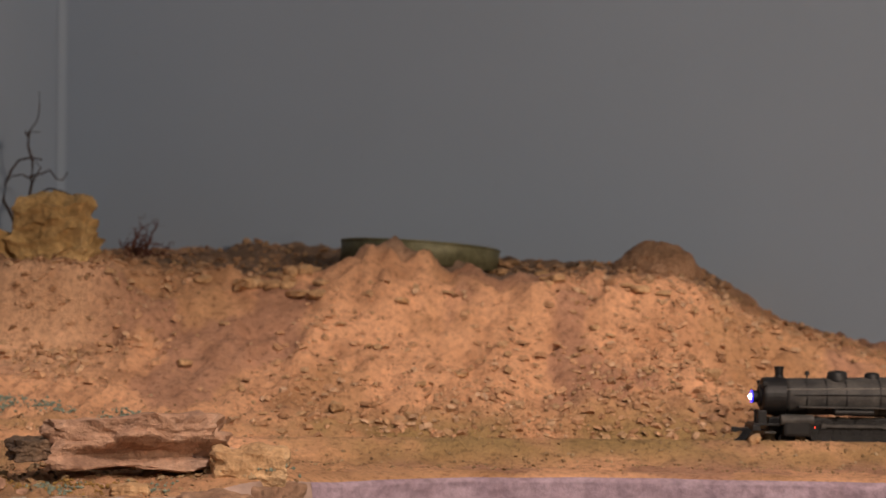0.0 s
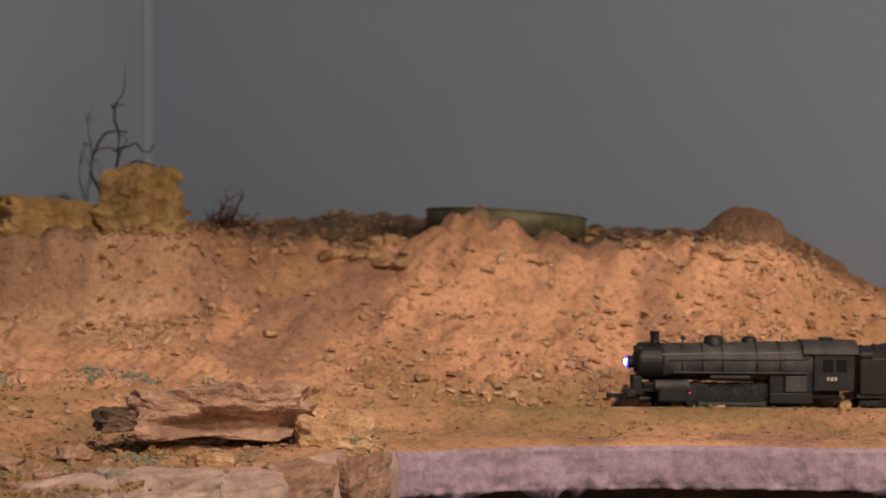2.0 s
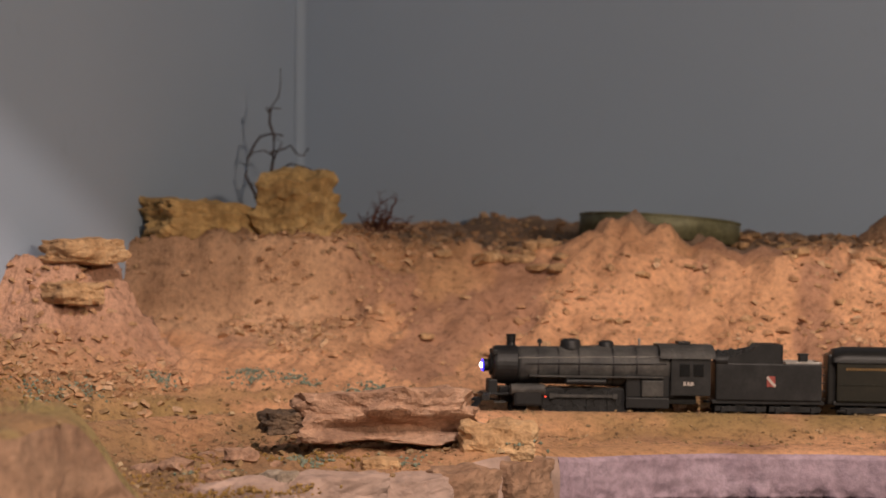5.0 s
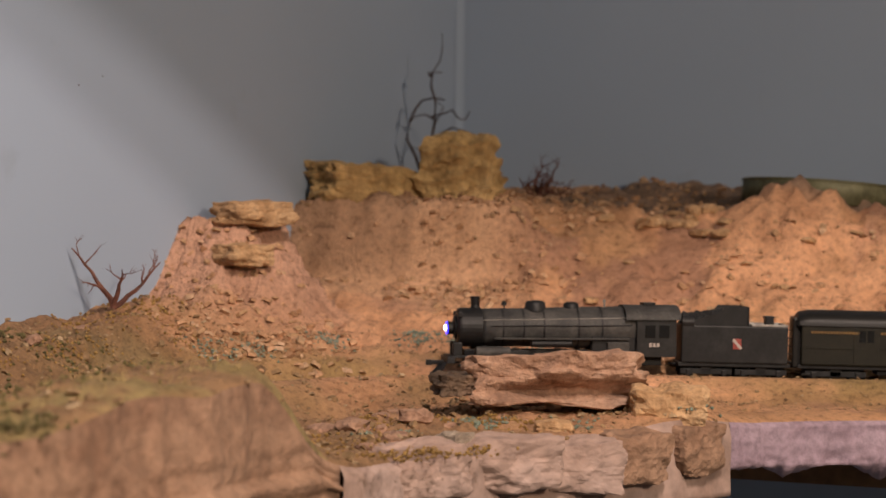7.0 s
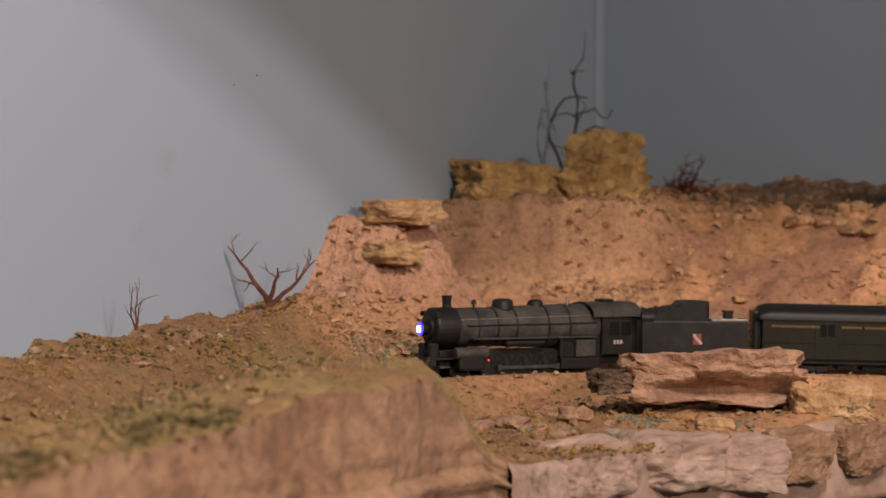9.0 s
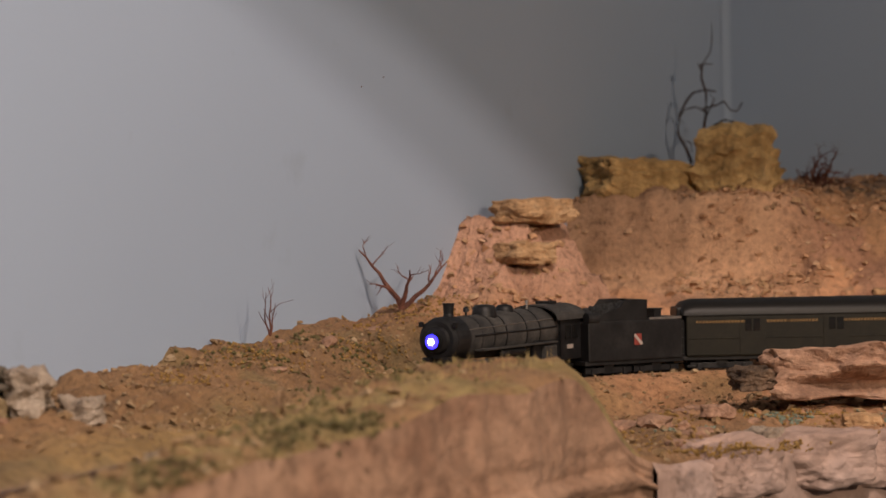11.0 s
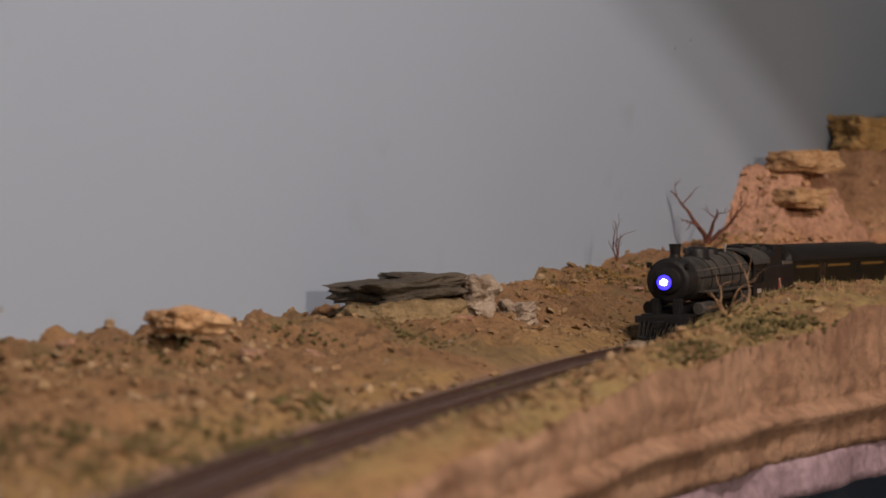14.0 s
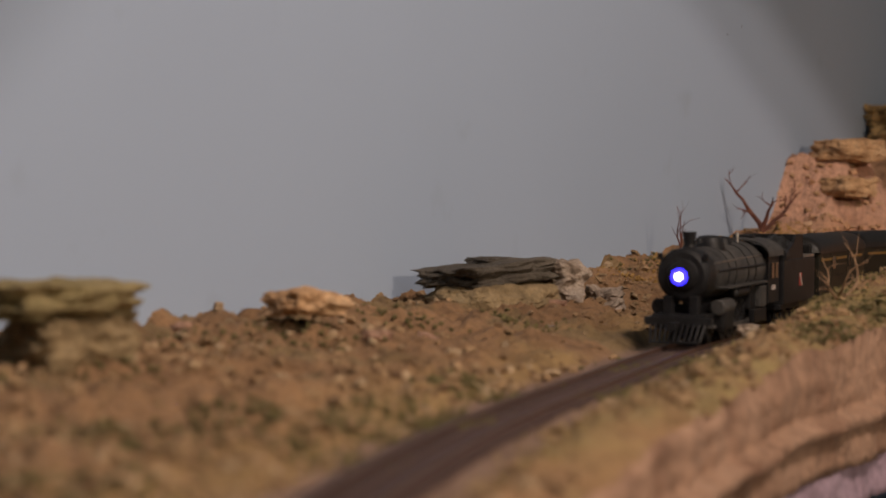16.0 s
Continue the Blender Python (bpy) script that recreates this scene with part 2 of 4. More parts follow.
# value noise on the plan, in layers
def lattice(ix, iy, seed):
    h = (ix.astype(np.int64) * 374761393 + iy.astype(np.int64) * 668265263 + seed * 974634777) & 0xFFFFFFFF
    h = ((h ^ (h >> 13)) * 1274126177) & 0xFFFFFFFF
    return ((h ^ (h >> 16)) & 0xFFFF) / 65535.0


def value_noise(x, y, seed):
    ix, iy = np.floor(x), np.floor(y)
    fx, fy = x - ix, y - iy
    fx, fy = fx * fx * (3 - 2 * fx), fy * fy * (3 - 2 * fy)
    a, b = lattice(ix, iy, seed), lattice(ix + 1, iy, seed)
    c, d = lattice(ix, iy + 1, seed), lattice(ix + 1, iy + 1, seed)
    return (a * (1 - fx) + b * fx) * (1 - fy) + (c * (1 - fx) + d * fx) * fy - 0.5


def fbm(x, y, scale, seed, octaves=5, gain=0.5):
    total, amp = 0, 1.0
    for k in range(octaves):
        total = total + amp * value_noise(x * scale + 17.3 * k, y * scale - 9.1 * k, seed + k)
        scale, amp = scale * 2.03, amp * gain
    return total


def ease(a, b, x):
    t = np.clip((x - a) / (b - a), 0, 1)
    return t * t * (3 - 2 * t)


# ---------------------------------------------------------------- the track's line on the plan (u from the left wall, v from the back wall)
TRACK_KNOTS = [(2.2, .15), (1.7, .16), (1.4, .175), (1.131, 0.21), (1.053, 0.222), (0.934, 0.245), (0.774, 0.28), (0.598, 0.33), (0.43, 0.39), (0.287, 0.461), (0.188, 0.533), (0.136, 0.627), (0.131, 0.747), (0.152, 0.9), (0.174, 1.082), (0.215, 1.281), (0.264, 1.489), (0.335, 1.7), (0.424, 1.914)]


def spline(knots, step=0.004):
    k = np.array(knots)
    k = np.vstack([2 * k[0] - k[1], k, 2 * k[-1] - k[-2]])
    out = []
    for a, b, c, d in zip(k, k[1:], k[2:], k[3:]):
        t = np.linspace(0, 1, 40, endpoint=False)[:, None]
        out.append(0.5 * (2 * b + (c - a) * t + (2 * a - 5 * b + 4 * c - d) * t ** 2 + (3 * b - a - 3 * c + d) * t ** 3))
    out = np.vstack(out + [k[-2:-1]])
    s = np.r_[0, np.cumsum(np.hypot(*np.diff(out, axis=0).T))]
    even = np.arange(0, s[-1], step)
    return np.stack([np.interp(even, s, out[:, 0]), np.interp(even, s, out[:, 1])], -1), even


LINE, LINE_S = spline(TRACK_KNOTS)
START = float(LINE_S[np.argmin(np.hypot(LINE[:, 0] - 1.131, LINE[:, 1] - .21))]) - .395  # where the train's mileage begins


def on_track(s):
    """The place on the track at mileage s."""
    return np.array([np.interp(s + START, LINE_S, LINE[:, 0]), np.interp(s + START, LINE_S, LINE[:, 1])])


def grade(u):
    """The line climbs a little towards the corner."""
    return -np.interp(u, [.3, .43, .6, .774, .934, 1.13, 2.2], [0, .002, .004, .0058, .007, .0085, .010])


# ---------------------------------------------------------------- the layout's ground
EDGE = np.array([(2.0, .40), (1.6, .40), (1.2, .40), (.9, .415), (.73, .43), (.58, .452), (.487, .48), (.43, .53), (.40, .60), (.337, .706), (.305, .82),
                 (.288, .90), (.293, .95), (.275, 1.1), (.285, 1.28), (.315, 1.45), (.355, 1.62), (.395, 1.8), (.44, 2.0)])
WALL = np.array([(2.0, 0), (1.6, 0), (1.2, 0), (.9, 0), (.68, 0), (.5, 0), (.34, 0), (.17, 0), (0, 0), (0, .25), (0, .48),
                 (0, .68), (0, .8), (0, 1.0), (0, 1.22), (0, 1.42), (0, 1.6), (0, 1.8), (0, 2.0)])
BACK_U = [0, .1, .24, .45, .6, .665, .70, .76, 1.0, 2.0]
BACK_Z = [.116, .114, .105, .107, .105, .07, .060, .050, .045, .045]
WALL_Z = [.150, .149, .138, .124, .116, .076, .066, .055, .05, .05]
CREST_V = [.25, .24, .2, .2, .17, .15, .12, .1, .1, .1]
RIDGE_V = [.3, .55, .7, .86, 1.0, 1.13, 1.3, 1.45, 1.7, 2.0]
RIDGE_Z = [.06, .044, .033, .022, .015, .011, .011, .010, .008, .008]
INNER_V = [.5, .62, .74, .84, .88, .98, 1.05, 1.12, 1.28, 1.5, 2.0]
INNER_Z = [-.012, -.014, -.018, -.014, .030, .028, .021, .015, .010, .004, .001]


def near_track(u, v):
    """Distance to the track's line, and whether the place lies on its front side."""
    best, front = np.full(u.shape, 9.0), np.zeros(u.shape, bool)
    pts = LINE[::3]
    for a, b in zip(pts, pts[1:]):
        d = b - a
        l2 = d @ d
        t = np.clip(((u - a[0]) * d[0] + (v - a[1]) * d[1]) / l2, 0, 1)
        dist = np.hypot(u - a[0] - t * d[0], v - a[1] - t * d[1])
        side = (d[0] * (v - a[1]) - d[1] * (u - a[0])) < 0
        closer = dist < best
        best, front = np.where(closer, dist, best), np.where(closer, side, front)
    return best, front


def ground_height(u, v):
    """Height over the rail, and the soil's colour with the cliff's painted shade, at places of the plan."""
    d, front = near_track(u, v)
    wob = fbm(u, v, 14, 3)
    rough = fbm(u, v, 60, 11, 5, 0.6)
    lumps = np.abs(fbm(u, v, 34, 23, 4))
    bed = 0.026 + 0.004 * fbm(u, v, 30, 5)
    # the long bank under the back wall
    zp = np.interp(u, BACK_U, BACK_Z)
    crest = np.interp(u, BACK_U, CREST_V) + 0.03 * wob
    rise = np.clip((d - bed) / np.maximum(d - bed + np.maximum(v - crest, 0), 1e-4), 0, 1)
    terrace = 0.10 * np.sin(rise * 9.5 + 5 * wob + u * 7) * rise * (1 - rise)
    back = zp * np.clip(0.85 * rise ** 1.05 + 0.15 * ease(0.55, 0.9, rise) + terrace, 0, 1)
    back += np.where(v < crest, (np.interp(u, BACK_U, WALL_Z) - zp) * (1 - v / np.maximum(crest, .01)), 0)
    back += 0.0225 * (1 + .5 * rough) * np.exp(-(((u - .372) / .052) ** 2 + ((v - .192) / .042) ** 2)) + 0.010 * np.exp(-(((u - .566) / .05) ** 2 + ((v - .13) / .04) ** 2))
    back += 0.010 * np.exp(-(((u - .235) / .03) ** 2 + ((v - .2) / .03) ** 2))
    # the sheer clay face under the yellow boulders
    face = np.interp(u, [0, .06, .12, .17, .3], [.328, .318, .296, .278, .29]) + 0.014 * wob
    foot = np.clip((d - bed) / np.maximum(d - bed + np.maximum(v - face, 0), 1e-4), 0, 1)
    cliff = 0.060 * foot ** .9 + 0.058 * ease(0.014, -0.006, v - face + 0.012 * wob) + np.where(v < face, 0.05 * np.clip(face - .01 - v, 0, .3), 0)
    k = ease(0.20, 0.165, u + 0.03 * wob)
    back = back * (1 - k) + cliff * k
    # the bank along the left wall
    zr = np.interp(v, RIDGE_V, RIDGE_Z)
    lrise = np.clip((d - bed) / np.maximum(d - bed + np.maximum(u - 0.045, 0), 1e-4), 0, 1)
    left = zr * (0.75 * lrise ** .6 + 0.25 * ease(0.4, 0.95, lrise) + 0.12 * np.sin(lrise * 8 + 9 * wob) * lrise * (1 - lrise)) + 0.008 * lumps * lrise
    # the pink crag against the left wall
    crag = np.exp(-((u / .088) ** 3)) * ease(.61, .455, v + .03 * wob + 0.25 * u) * ease(.385, .41, v - .2 * u + .01 * wob)
    crag_z = 0.118 * crag * (0.94 + 0.5 * wob) + 0.016 * lumps * crag
    # steps of rock on the crag
    crag_z = np.where(crag > .03, np.floor(crag_z / .0085 + 0.6 * rough) * .0085 * .6 + crag_z * .4, 0)
    k = ease(.36, .54, v) * ease(.45, .25, u)
    outer = back * (1 - k) + left * k
    outer = np.maximum(outer, np.minimum(crag_z, 0.101))
    outer = outer + (0.0075 * rough + 0.010 * lumps * ease(0, .3, rise)) * ease(bed, bed + .03, d)
    # the front side
    inner = np.interp(v, INNER_V, INNER_Z) * ease(.022, .065, d)
    inner += (0.007 * rough + 0.007 * lumps) * ease(bed - .004, bed + .02, d) * np.where(u > .42, .35, .8)
    inner += 0.012 * np.exp(-(((u - .395) / .03) ** 2 + ((v - .58) / .03) ** 2))
    h = np.where(front, inner, outer)
    tight = front & (v < 1.0)
    h = np.where(tight, h + 0.004 * (1 - ease(.02, .05, d)), h)
    bed = np.where(tight, .0115, bed)
    h = np.where(d < bed, -0.0032 + 0.0012 * rough, h - 0.0032 * (1 - ease(bed, bed + .01, d)))
    h = h + grade(u) * ease(.09, .02, h) * (d < .5)
    # soils, and the shade painted on the clay face's left end
    n = u.shape + (3,)
    mix = lambda a, b, w: a * (1 - w[..., None]) + np.array(b) * w[..., None]
    c = np.broadcast_to(np.array((0.62, 0.335, 0.185)), n).copy()
    c = mix(c, (0.50, 0.275, 0.14), ease(0.05, 0.3, fbm(u, v, 9, 41)))
    c = mix(c, (0.37, 0.195, 0.125), ease(0.25, 0.37, fbm(u, v, 11, 57)) * 0.8)
    c = mix(c, (0.26, 0.152, 0.075), ease(.5, .75, v) * ease(.5, .3, u))
    c = mix(c, (0.3, 0.195, 0.08), ease(.075, .03, d) * ease(-.35, .1, fbm(u, v, 12, 71)))
    c = mix(c, (0.54, 0.315, 0.215), np.clip(crag * 2.2, 0, 1))
    c = mix(c, (0.60, 0.36, 0.215), ease(.20, .15, u + .05 * wob) * ease(.40, .35, v))
    # shade put into the colour where the clay face turns towards the left wall
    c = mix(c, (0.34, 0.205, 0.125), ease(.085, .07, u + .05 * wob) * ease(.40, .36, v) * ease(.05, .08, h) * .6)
    c = mix(c, (0.20, 0.15, 0.07), ease(0.16, 0.4, fbm(u, v, 26, 83)) * ease(.5, .7, v) * .6)
    c = mix(c, (0.21, 0.15, 0.11), ease(.0, .03, crest - v) * ease(.12, .17, u) * ease(.66, .6, u) * .85)
    block = front & (v > .85)
    c = mix(c, (0.27, 0.2, 0.085), block * ease(-.2, .2, fbm(u, v, 30, 91)))
    c = mix(c, (0.24, 0.155, 0.11), ease(bed + .004, bed - .004, d) * ease(1.0, 1.2, v))
    return h, np.clip(c, 0.01, 1)


def sheet_grid(n_along, n_across):
    """Places between the walls and the front edge, row by row."""
    k = np.linspace(0, 1, n_along)
    sizes = np.hypot(*np.diff(EDGE, axis=0).T)
    sizes[:3] *= 0.4
    s = np.r_[0, np.cumsum(sizes)]
    s /= s[-1]
    e = np.stack([np.interp(k, s, EDGE[:, i]) for i in (0, 1)], -1)
    for _ in range(40):
        e[1:-1] = (e[:-2] + 2 * e[1:-1] + e[2:]) / 4
    w = np.stack([np.interp(k, s, WALL[:, i]) for i in (0, 1)], -1)
    nrm = e - w
    nrm /= np.hypot(nrm[:, 0], nrm[:, 1])[:, None]
    e = e + nrm * (0.004 * fbm(e[:, 0], e[:, 1], 25, 131) + 0.003 * fbm(e[:, 0], e[:, 1], 90, 137))[:, None]
    f = np.linspace(0, 1, n_across)[None, :, None]
    return w[:, None] * (1 - f) + e[:, None] * f, e, nrm


def grid_faces(a, b):
    i, j = np.meshgrid(np.arange(a - 1), np.arange(b - 1), indexing="ij")
    q = (i * b + j).ravel()
    return np.stack([q, q + 1, q + b + 1, q + b], -1)


GRID, RIM, RIM_OUT = sheet_grid(900, 180)
GU, GV = GRID[..., 0], GRID[..., 1]
GH, GC = ground_height(GU, GV)
WORN = GH[:, -12].copy()  # the rim is worn round and smooth
for _ in range(30):
    WORN[1:-1] = (WORN[:-2] + WORN[1:-1] + WORN[2:]) / 3
FLAT = .75 * ease(.60, .48, RIM[:, 1]) * (RIM[:, 0] > .38)
WORN = WORN * (1 - FLAT) - .0125 * FLAT
for n in range(11):
    k = (n + 1) / 11
    GH[:, -11 + n] = GH[:, -11 + n] * (1 - k) + (WORN - .0012 * k - .0035 * k ** 3) * k


def ground():
    v = np.stack([GU.ravel(), -GV.ravel(), RAIL + GH.ravel()], -1)
    me = bpy.data.meshes.new("ground")
    f = grid_faces(*GU.shape)
    me.vertices.add(len(v))
    me.vertices.foreach_set("co", v.ravel())
    me.loops.add(f.size)
    me.loops.foreach_set("vertex_index", f.ravel())
    me.polygons.add(len(f))
    me.polygons.foreach_set("loop_start", np.arange(0, f.size, 4))
    me.update(calc_edges=True)
    me.validate()
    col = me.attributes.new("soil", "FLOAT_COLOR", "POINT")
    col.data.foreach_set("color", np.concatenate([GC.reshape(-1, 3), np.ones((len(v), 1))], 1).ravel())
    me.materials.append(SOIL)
    return tagged(new("ground", me), "orange desert soil banks of a model railway", "ground", kind="structure")


def height_at(u, v):
    return float(ground_height(np.array([u], float), np.array([v], float))[0][0])


ground()


# ---------------------------------------------------------------- the front faces of the layout, and what carries it
def fascia(name, a, b, rows, mat, label, seed, jag=0.0, torn=0.0):
    """A face hung under the rim between two of its points: rows of (height over the rail, or None for the rim; how far out)."""
    n = b - a + 1
    cols, inner = [], []
    for i in range(a, b + 1):
        u, v = RIM[i]
        top = GH[i, -1]
        col = []
        for k, (z, out) in enumerate(row[:2] for row in rows):
            zz = top if z is None else min(z, top - .001 - .0012 * k)
            w = 0.0035 * float(fbm(np.array([i * .05]), np.array([zz * 40]), 1.0, seed, 4, .6)[0]) * (0 if k == 0 else 1)
            if torn and zz < top - torn:
                w += .0055 * min(1, (top - torn - zz) / .008) * float(fbm(np.array([i * .33]), np.array([zz * 85]), 1.0, seed + 3, 4, .65)[0])
            o = out + w
            if k == len(rows) - 2 or k == len(rows) - 1:
                zz += jag * float(fbm(np.array([i * .08]), np.array([0.0]), 1.0, seed + 9, 4, .7)[0])
            col.append((u + RIM_OUT[i, 0] * o, -(v + RIM_OUT[i, 1] * o), RAIL + zz))
        cols.append(col)
    v = np.array(cols).reshape(-1, 3)
    ob = from_arrays(name, v, [tuple(map(int, f)) for f in grid_faces(n, len(rows))], mat, smooth=True)
    return tagged(ob, label, "layout edge", kind="structure")


def rim_index(u, v):
    return int(np.argmin(np.hypot(RIM[:, 0] - u, RIM[:, 1] - v)))


def steps(z0, z1, n, out):
    return [(z0 + (z1 - z0) * k / n, out) for k in range(n + 1)]


i_a, i_b, i_c = rim_index(.415, .55), rim_index(.30, .84), len(RIM) - 1
fascia("foam_edge", 0, i_a, [(None, 0.0)] + steps(-.018, -.045, 16, .003) + [(-.047, -.01), (-.047, -.06)], FOAM, "torn lilac foam board edge under the soil", 3, .012, .017)
fascia("plaster_edge", i_a, i_b, [(None, 0.0)] + steps(-.024, -.060, 10, .006) + [(-.062, -.01), (-.062, -.06)], PLASTER, "grey and lilac plaster over foam", 8, .008)
left_rows = [(None, 0.0)] + [(-.0035 - .0028 * k, .002 + (.0008 if k % 3 == 1 else 0)) for k in range(7)] + [(-.0225, .009), (-.0255, .010)] + steps(-.029, -.045, 4, .004) + [(-.047, -.01), (-.047, -.06)]
fascia("clay_edge", i_b, i_c, left_rows, CLAY, "tan plaster face with carved courses", 15, .003)
fascia("foam_base", i_b + 2, i_c, [(-.043, .001)] + steps(-.047, -.064, 4, .003) + [(-.066, -.01), (-.066, -.05)], FOAM, "lilac foam base under the clay face", 19, .004)


def walls():
    t = 0.1
    for name, b, mat, label in (
        ("wall_north", (-t, 3.6, 0.0, t, 0, 2.5), SKY_PAINT, "sky-blue painted backdrop wall"),
        ("wall_west", (-t, 0.0, -4.2, 0.0, 0, 2.5), SKY_PAINT, "sky-blue painted side wall"),
        ("wall_east", (3.5, 3.6, -4.2, 0.0, 0, 2.5), WALL_PAINT, "plain painted room wall"),
        ("wall_south", (-t, 3.6, -4.3, -4.2, 0, 2.5), WALL_PAINT, "plain painted room wall"),
        ("floor", (-t, 3.6, -4.3, t, -0.1, 0), CARPET, "dark floor covering"),
        ("ceiling", (-t, 3.6, -4.3, t, 2.5, 2.6), WALL_PAINT, "plain painted ceiling"),
    ):
        tagged(finish(name, boxes(b), mat), label, "wall" if "wall" in name else name, kind="structure")
    # the rounded cove where the two backdrops meet
    bm = bmesh.new()
    pts = [(0.009 - 0.009 * math.sin(a), 0.009 - 0.009 * math.cos(a)) for a in (k * math.pi / 16 for k in range(9))]
    lo = [bm.verts.new((max(u, .0005), -max(v, .0005), 0.9)) for u, v in pts]
    hi = [bm.verts.new((max(u, .0005), -max(v, .0005), 2.49)) for u, v in pts]
    for k in range(8):
        bm.faces.new((lo[k], lo[k + 1], hi[k + 1], hi[k]))
    tagged(finish("trim", bm, SKY_PAINT, True), "paper joint between the two backdrops", "trim", kind="structure")


walls()


def carpentry():
    """Posts and boards that carry the layout, seen under its front."""
    for u, v, w, mat, label in ((.60, .30, .045, WOOD, "brown timber post under the layout"), (.2, 1.5, .045, WOOD, "brown timber post under the layout"), (1.4, .3, .045, WOOD, "brown timber post under the layout")):
        tagged(finish("bench_leg", boxes((u - w, u + w, -v - w, -v + w, 0, RAIL - .055), bevel=.003), mat), label, "bench leg", "legs of the layout")
    for u, v, label in ((.13, 1.02, "white board standing under the layout"), (.15, 1.2, "white board standing under the layout")):
        tagged(finish("panel", boxes((u - .008, u + .008, -v - .06, -v + .06, 0, RAIL - .09), bevel=.002), BOARD), label, "panel", "boards under the layout")
    bm = boxes((0.004, 1.98, -.36, -.004, RAIL - .075, RAIL - .055), (0.004, .2, -1.98, -.365, RAIL - .09, RAIL - .066))
    tagged(finish("bench_top", bm, WOOD), "timber table top that carries the model layout", "table top", kind="structure")


carpentry()


# ---------------------------------------------------------------- track
def track():
    root = tagged(new("railway_track"), "narrow brown model railway track on dark ties", "railway track")
    pts, dirs = [], []
    for s in np.arange(-.3, 2.72, .006):
        p, q = on_track(s - .003), on_track(s + .003)
        pts.append((p + q) / 2)
        dirs.append((q - p) / np.hypot(*(q - p)))
    for side in (-1, 1):
        verts, faces = [], []
        for p, d in zip(pts, dirs):
            for off, z in ((-.0006, -.002), (.0006, -.002), (.0006, 0), (-.0006, 0)):
                o = side * .00825 + off
                verts.append((p[0] - d[1] * o, -(p[1] + d[0] * o), RAIL + z + float(grade(p[0]))))
        for i in range(len(pts) - 1):
            for k in range(4):
                a, b = i * 4 + k, i * 4 + (k + 1) % 4
                faces.append((a, b, b + 4, a + 4))
        r = from_arrays("rail", verts, faces, RAIL_STEEL)
        r.parent = root
    tie = boxes((-.0015, .0015, -.0145, .0145, -.0042, -.0019), bevel=.0003)
    first = finish("tie", tie, TIE)
    first.parent = root
    me = first.data
    for n, s in enumerate(np.arange(1.2, 2.72, .0062)):
        p, q = on_track(s - .002), on_track(s + .002)
        a = math.atan2(-(q - p)[1], (q - p)[0]) + random.uniform(-.03, .03)
        o = first if n == 0 else new("tie", me)
        o.parent = root
        o.matrix_basis = Matrix.Translation((*(p * (1, -1)), RAIL + float(grade(p[0])))) @ Matrix.Rotation(a, 4, "Z")


track()


# ---------------------------------------------------------------- train
def wheel(parent, x, y, r, name="wheel", mat=None):
    bm = lathe(bmesh.new(), [(-.0013, r + .0007), (-.0008, r + .0007), (-.0007, r), (.0008, r), (.0008, r * .82), (.0005, r * .8), (.0005, r * .25), (.0011, r * .22)], Matrix.Rotation(math.pi / 2 if y > 0 else -math.pi / 2, 4, "Z"), 20)
    w = part(name, bm, mat or BLACK, parent)
    w.location = (x, y, r)
    bm = bmesh.new()
    for k in range(8):
        m = Matrix.Rotation(k * math.pi / 4, 4, "Y")
        r0 = bmesh.ops.create_cube(bm, size=1, matrix=m @ Matrix.Translation((0, (.0007 if y > 0 else -.0007), r * .5)) @ Matrix.Diagonal((.0008, .0008, r * .62, 1)))
    part("spokes", bm, BLACK, w)
    return w


def truck(parent, x, span=.026, r=.0052):
    """A four-wheeled bogie under a tender or a coach."""
    t = part("truck", boxes((-span / 2 - .006, span / 2 + .006, .0095, .0112, .0042, .0078), (-span / 2 - .006, span / 2 + .006, -.0112, -.0095, .0042, .0078), (-.004, .004, -.0112, .0112, .004, .0095), bevel=.0004), BLACK, parent)
    t.location = (x, 0, 0)
    for wx in (-span / 2, span / 2):
        bm = lathe(bmesh.new(), [(-.0083, .001), (-.0083, r + .0006), (-.0075, r + .0006), (-.0074, r), (-.006, r), (-.006, .001), (.006, .001), (.006, r), (.0074, r), (.0075, r + .0006), (.0083, r + .0006), (.0083, .001)], across(0, 0, 0), 16)
        w = part("wheelset", bm, BLACK, t)
        w.location = (wx, 0, r)
    for wx in (-span / 2, span / 2):
        for y in (-.0116, .0116):
            part("journal", boxes((wx - .0016, wx + .0016, y - .0008, y + .0008, .0035, .0072), bevel=.0004), BLACK, t)
    return t


ENGINE, TENDER, COACH = .150, .084, .168
DRIVERS, ROD_R = [], .0042


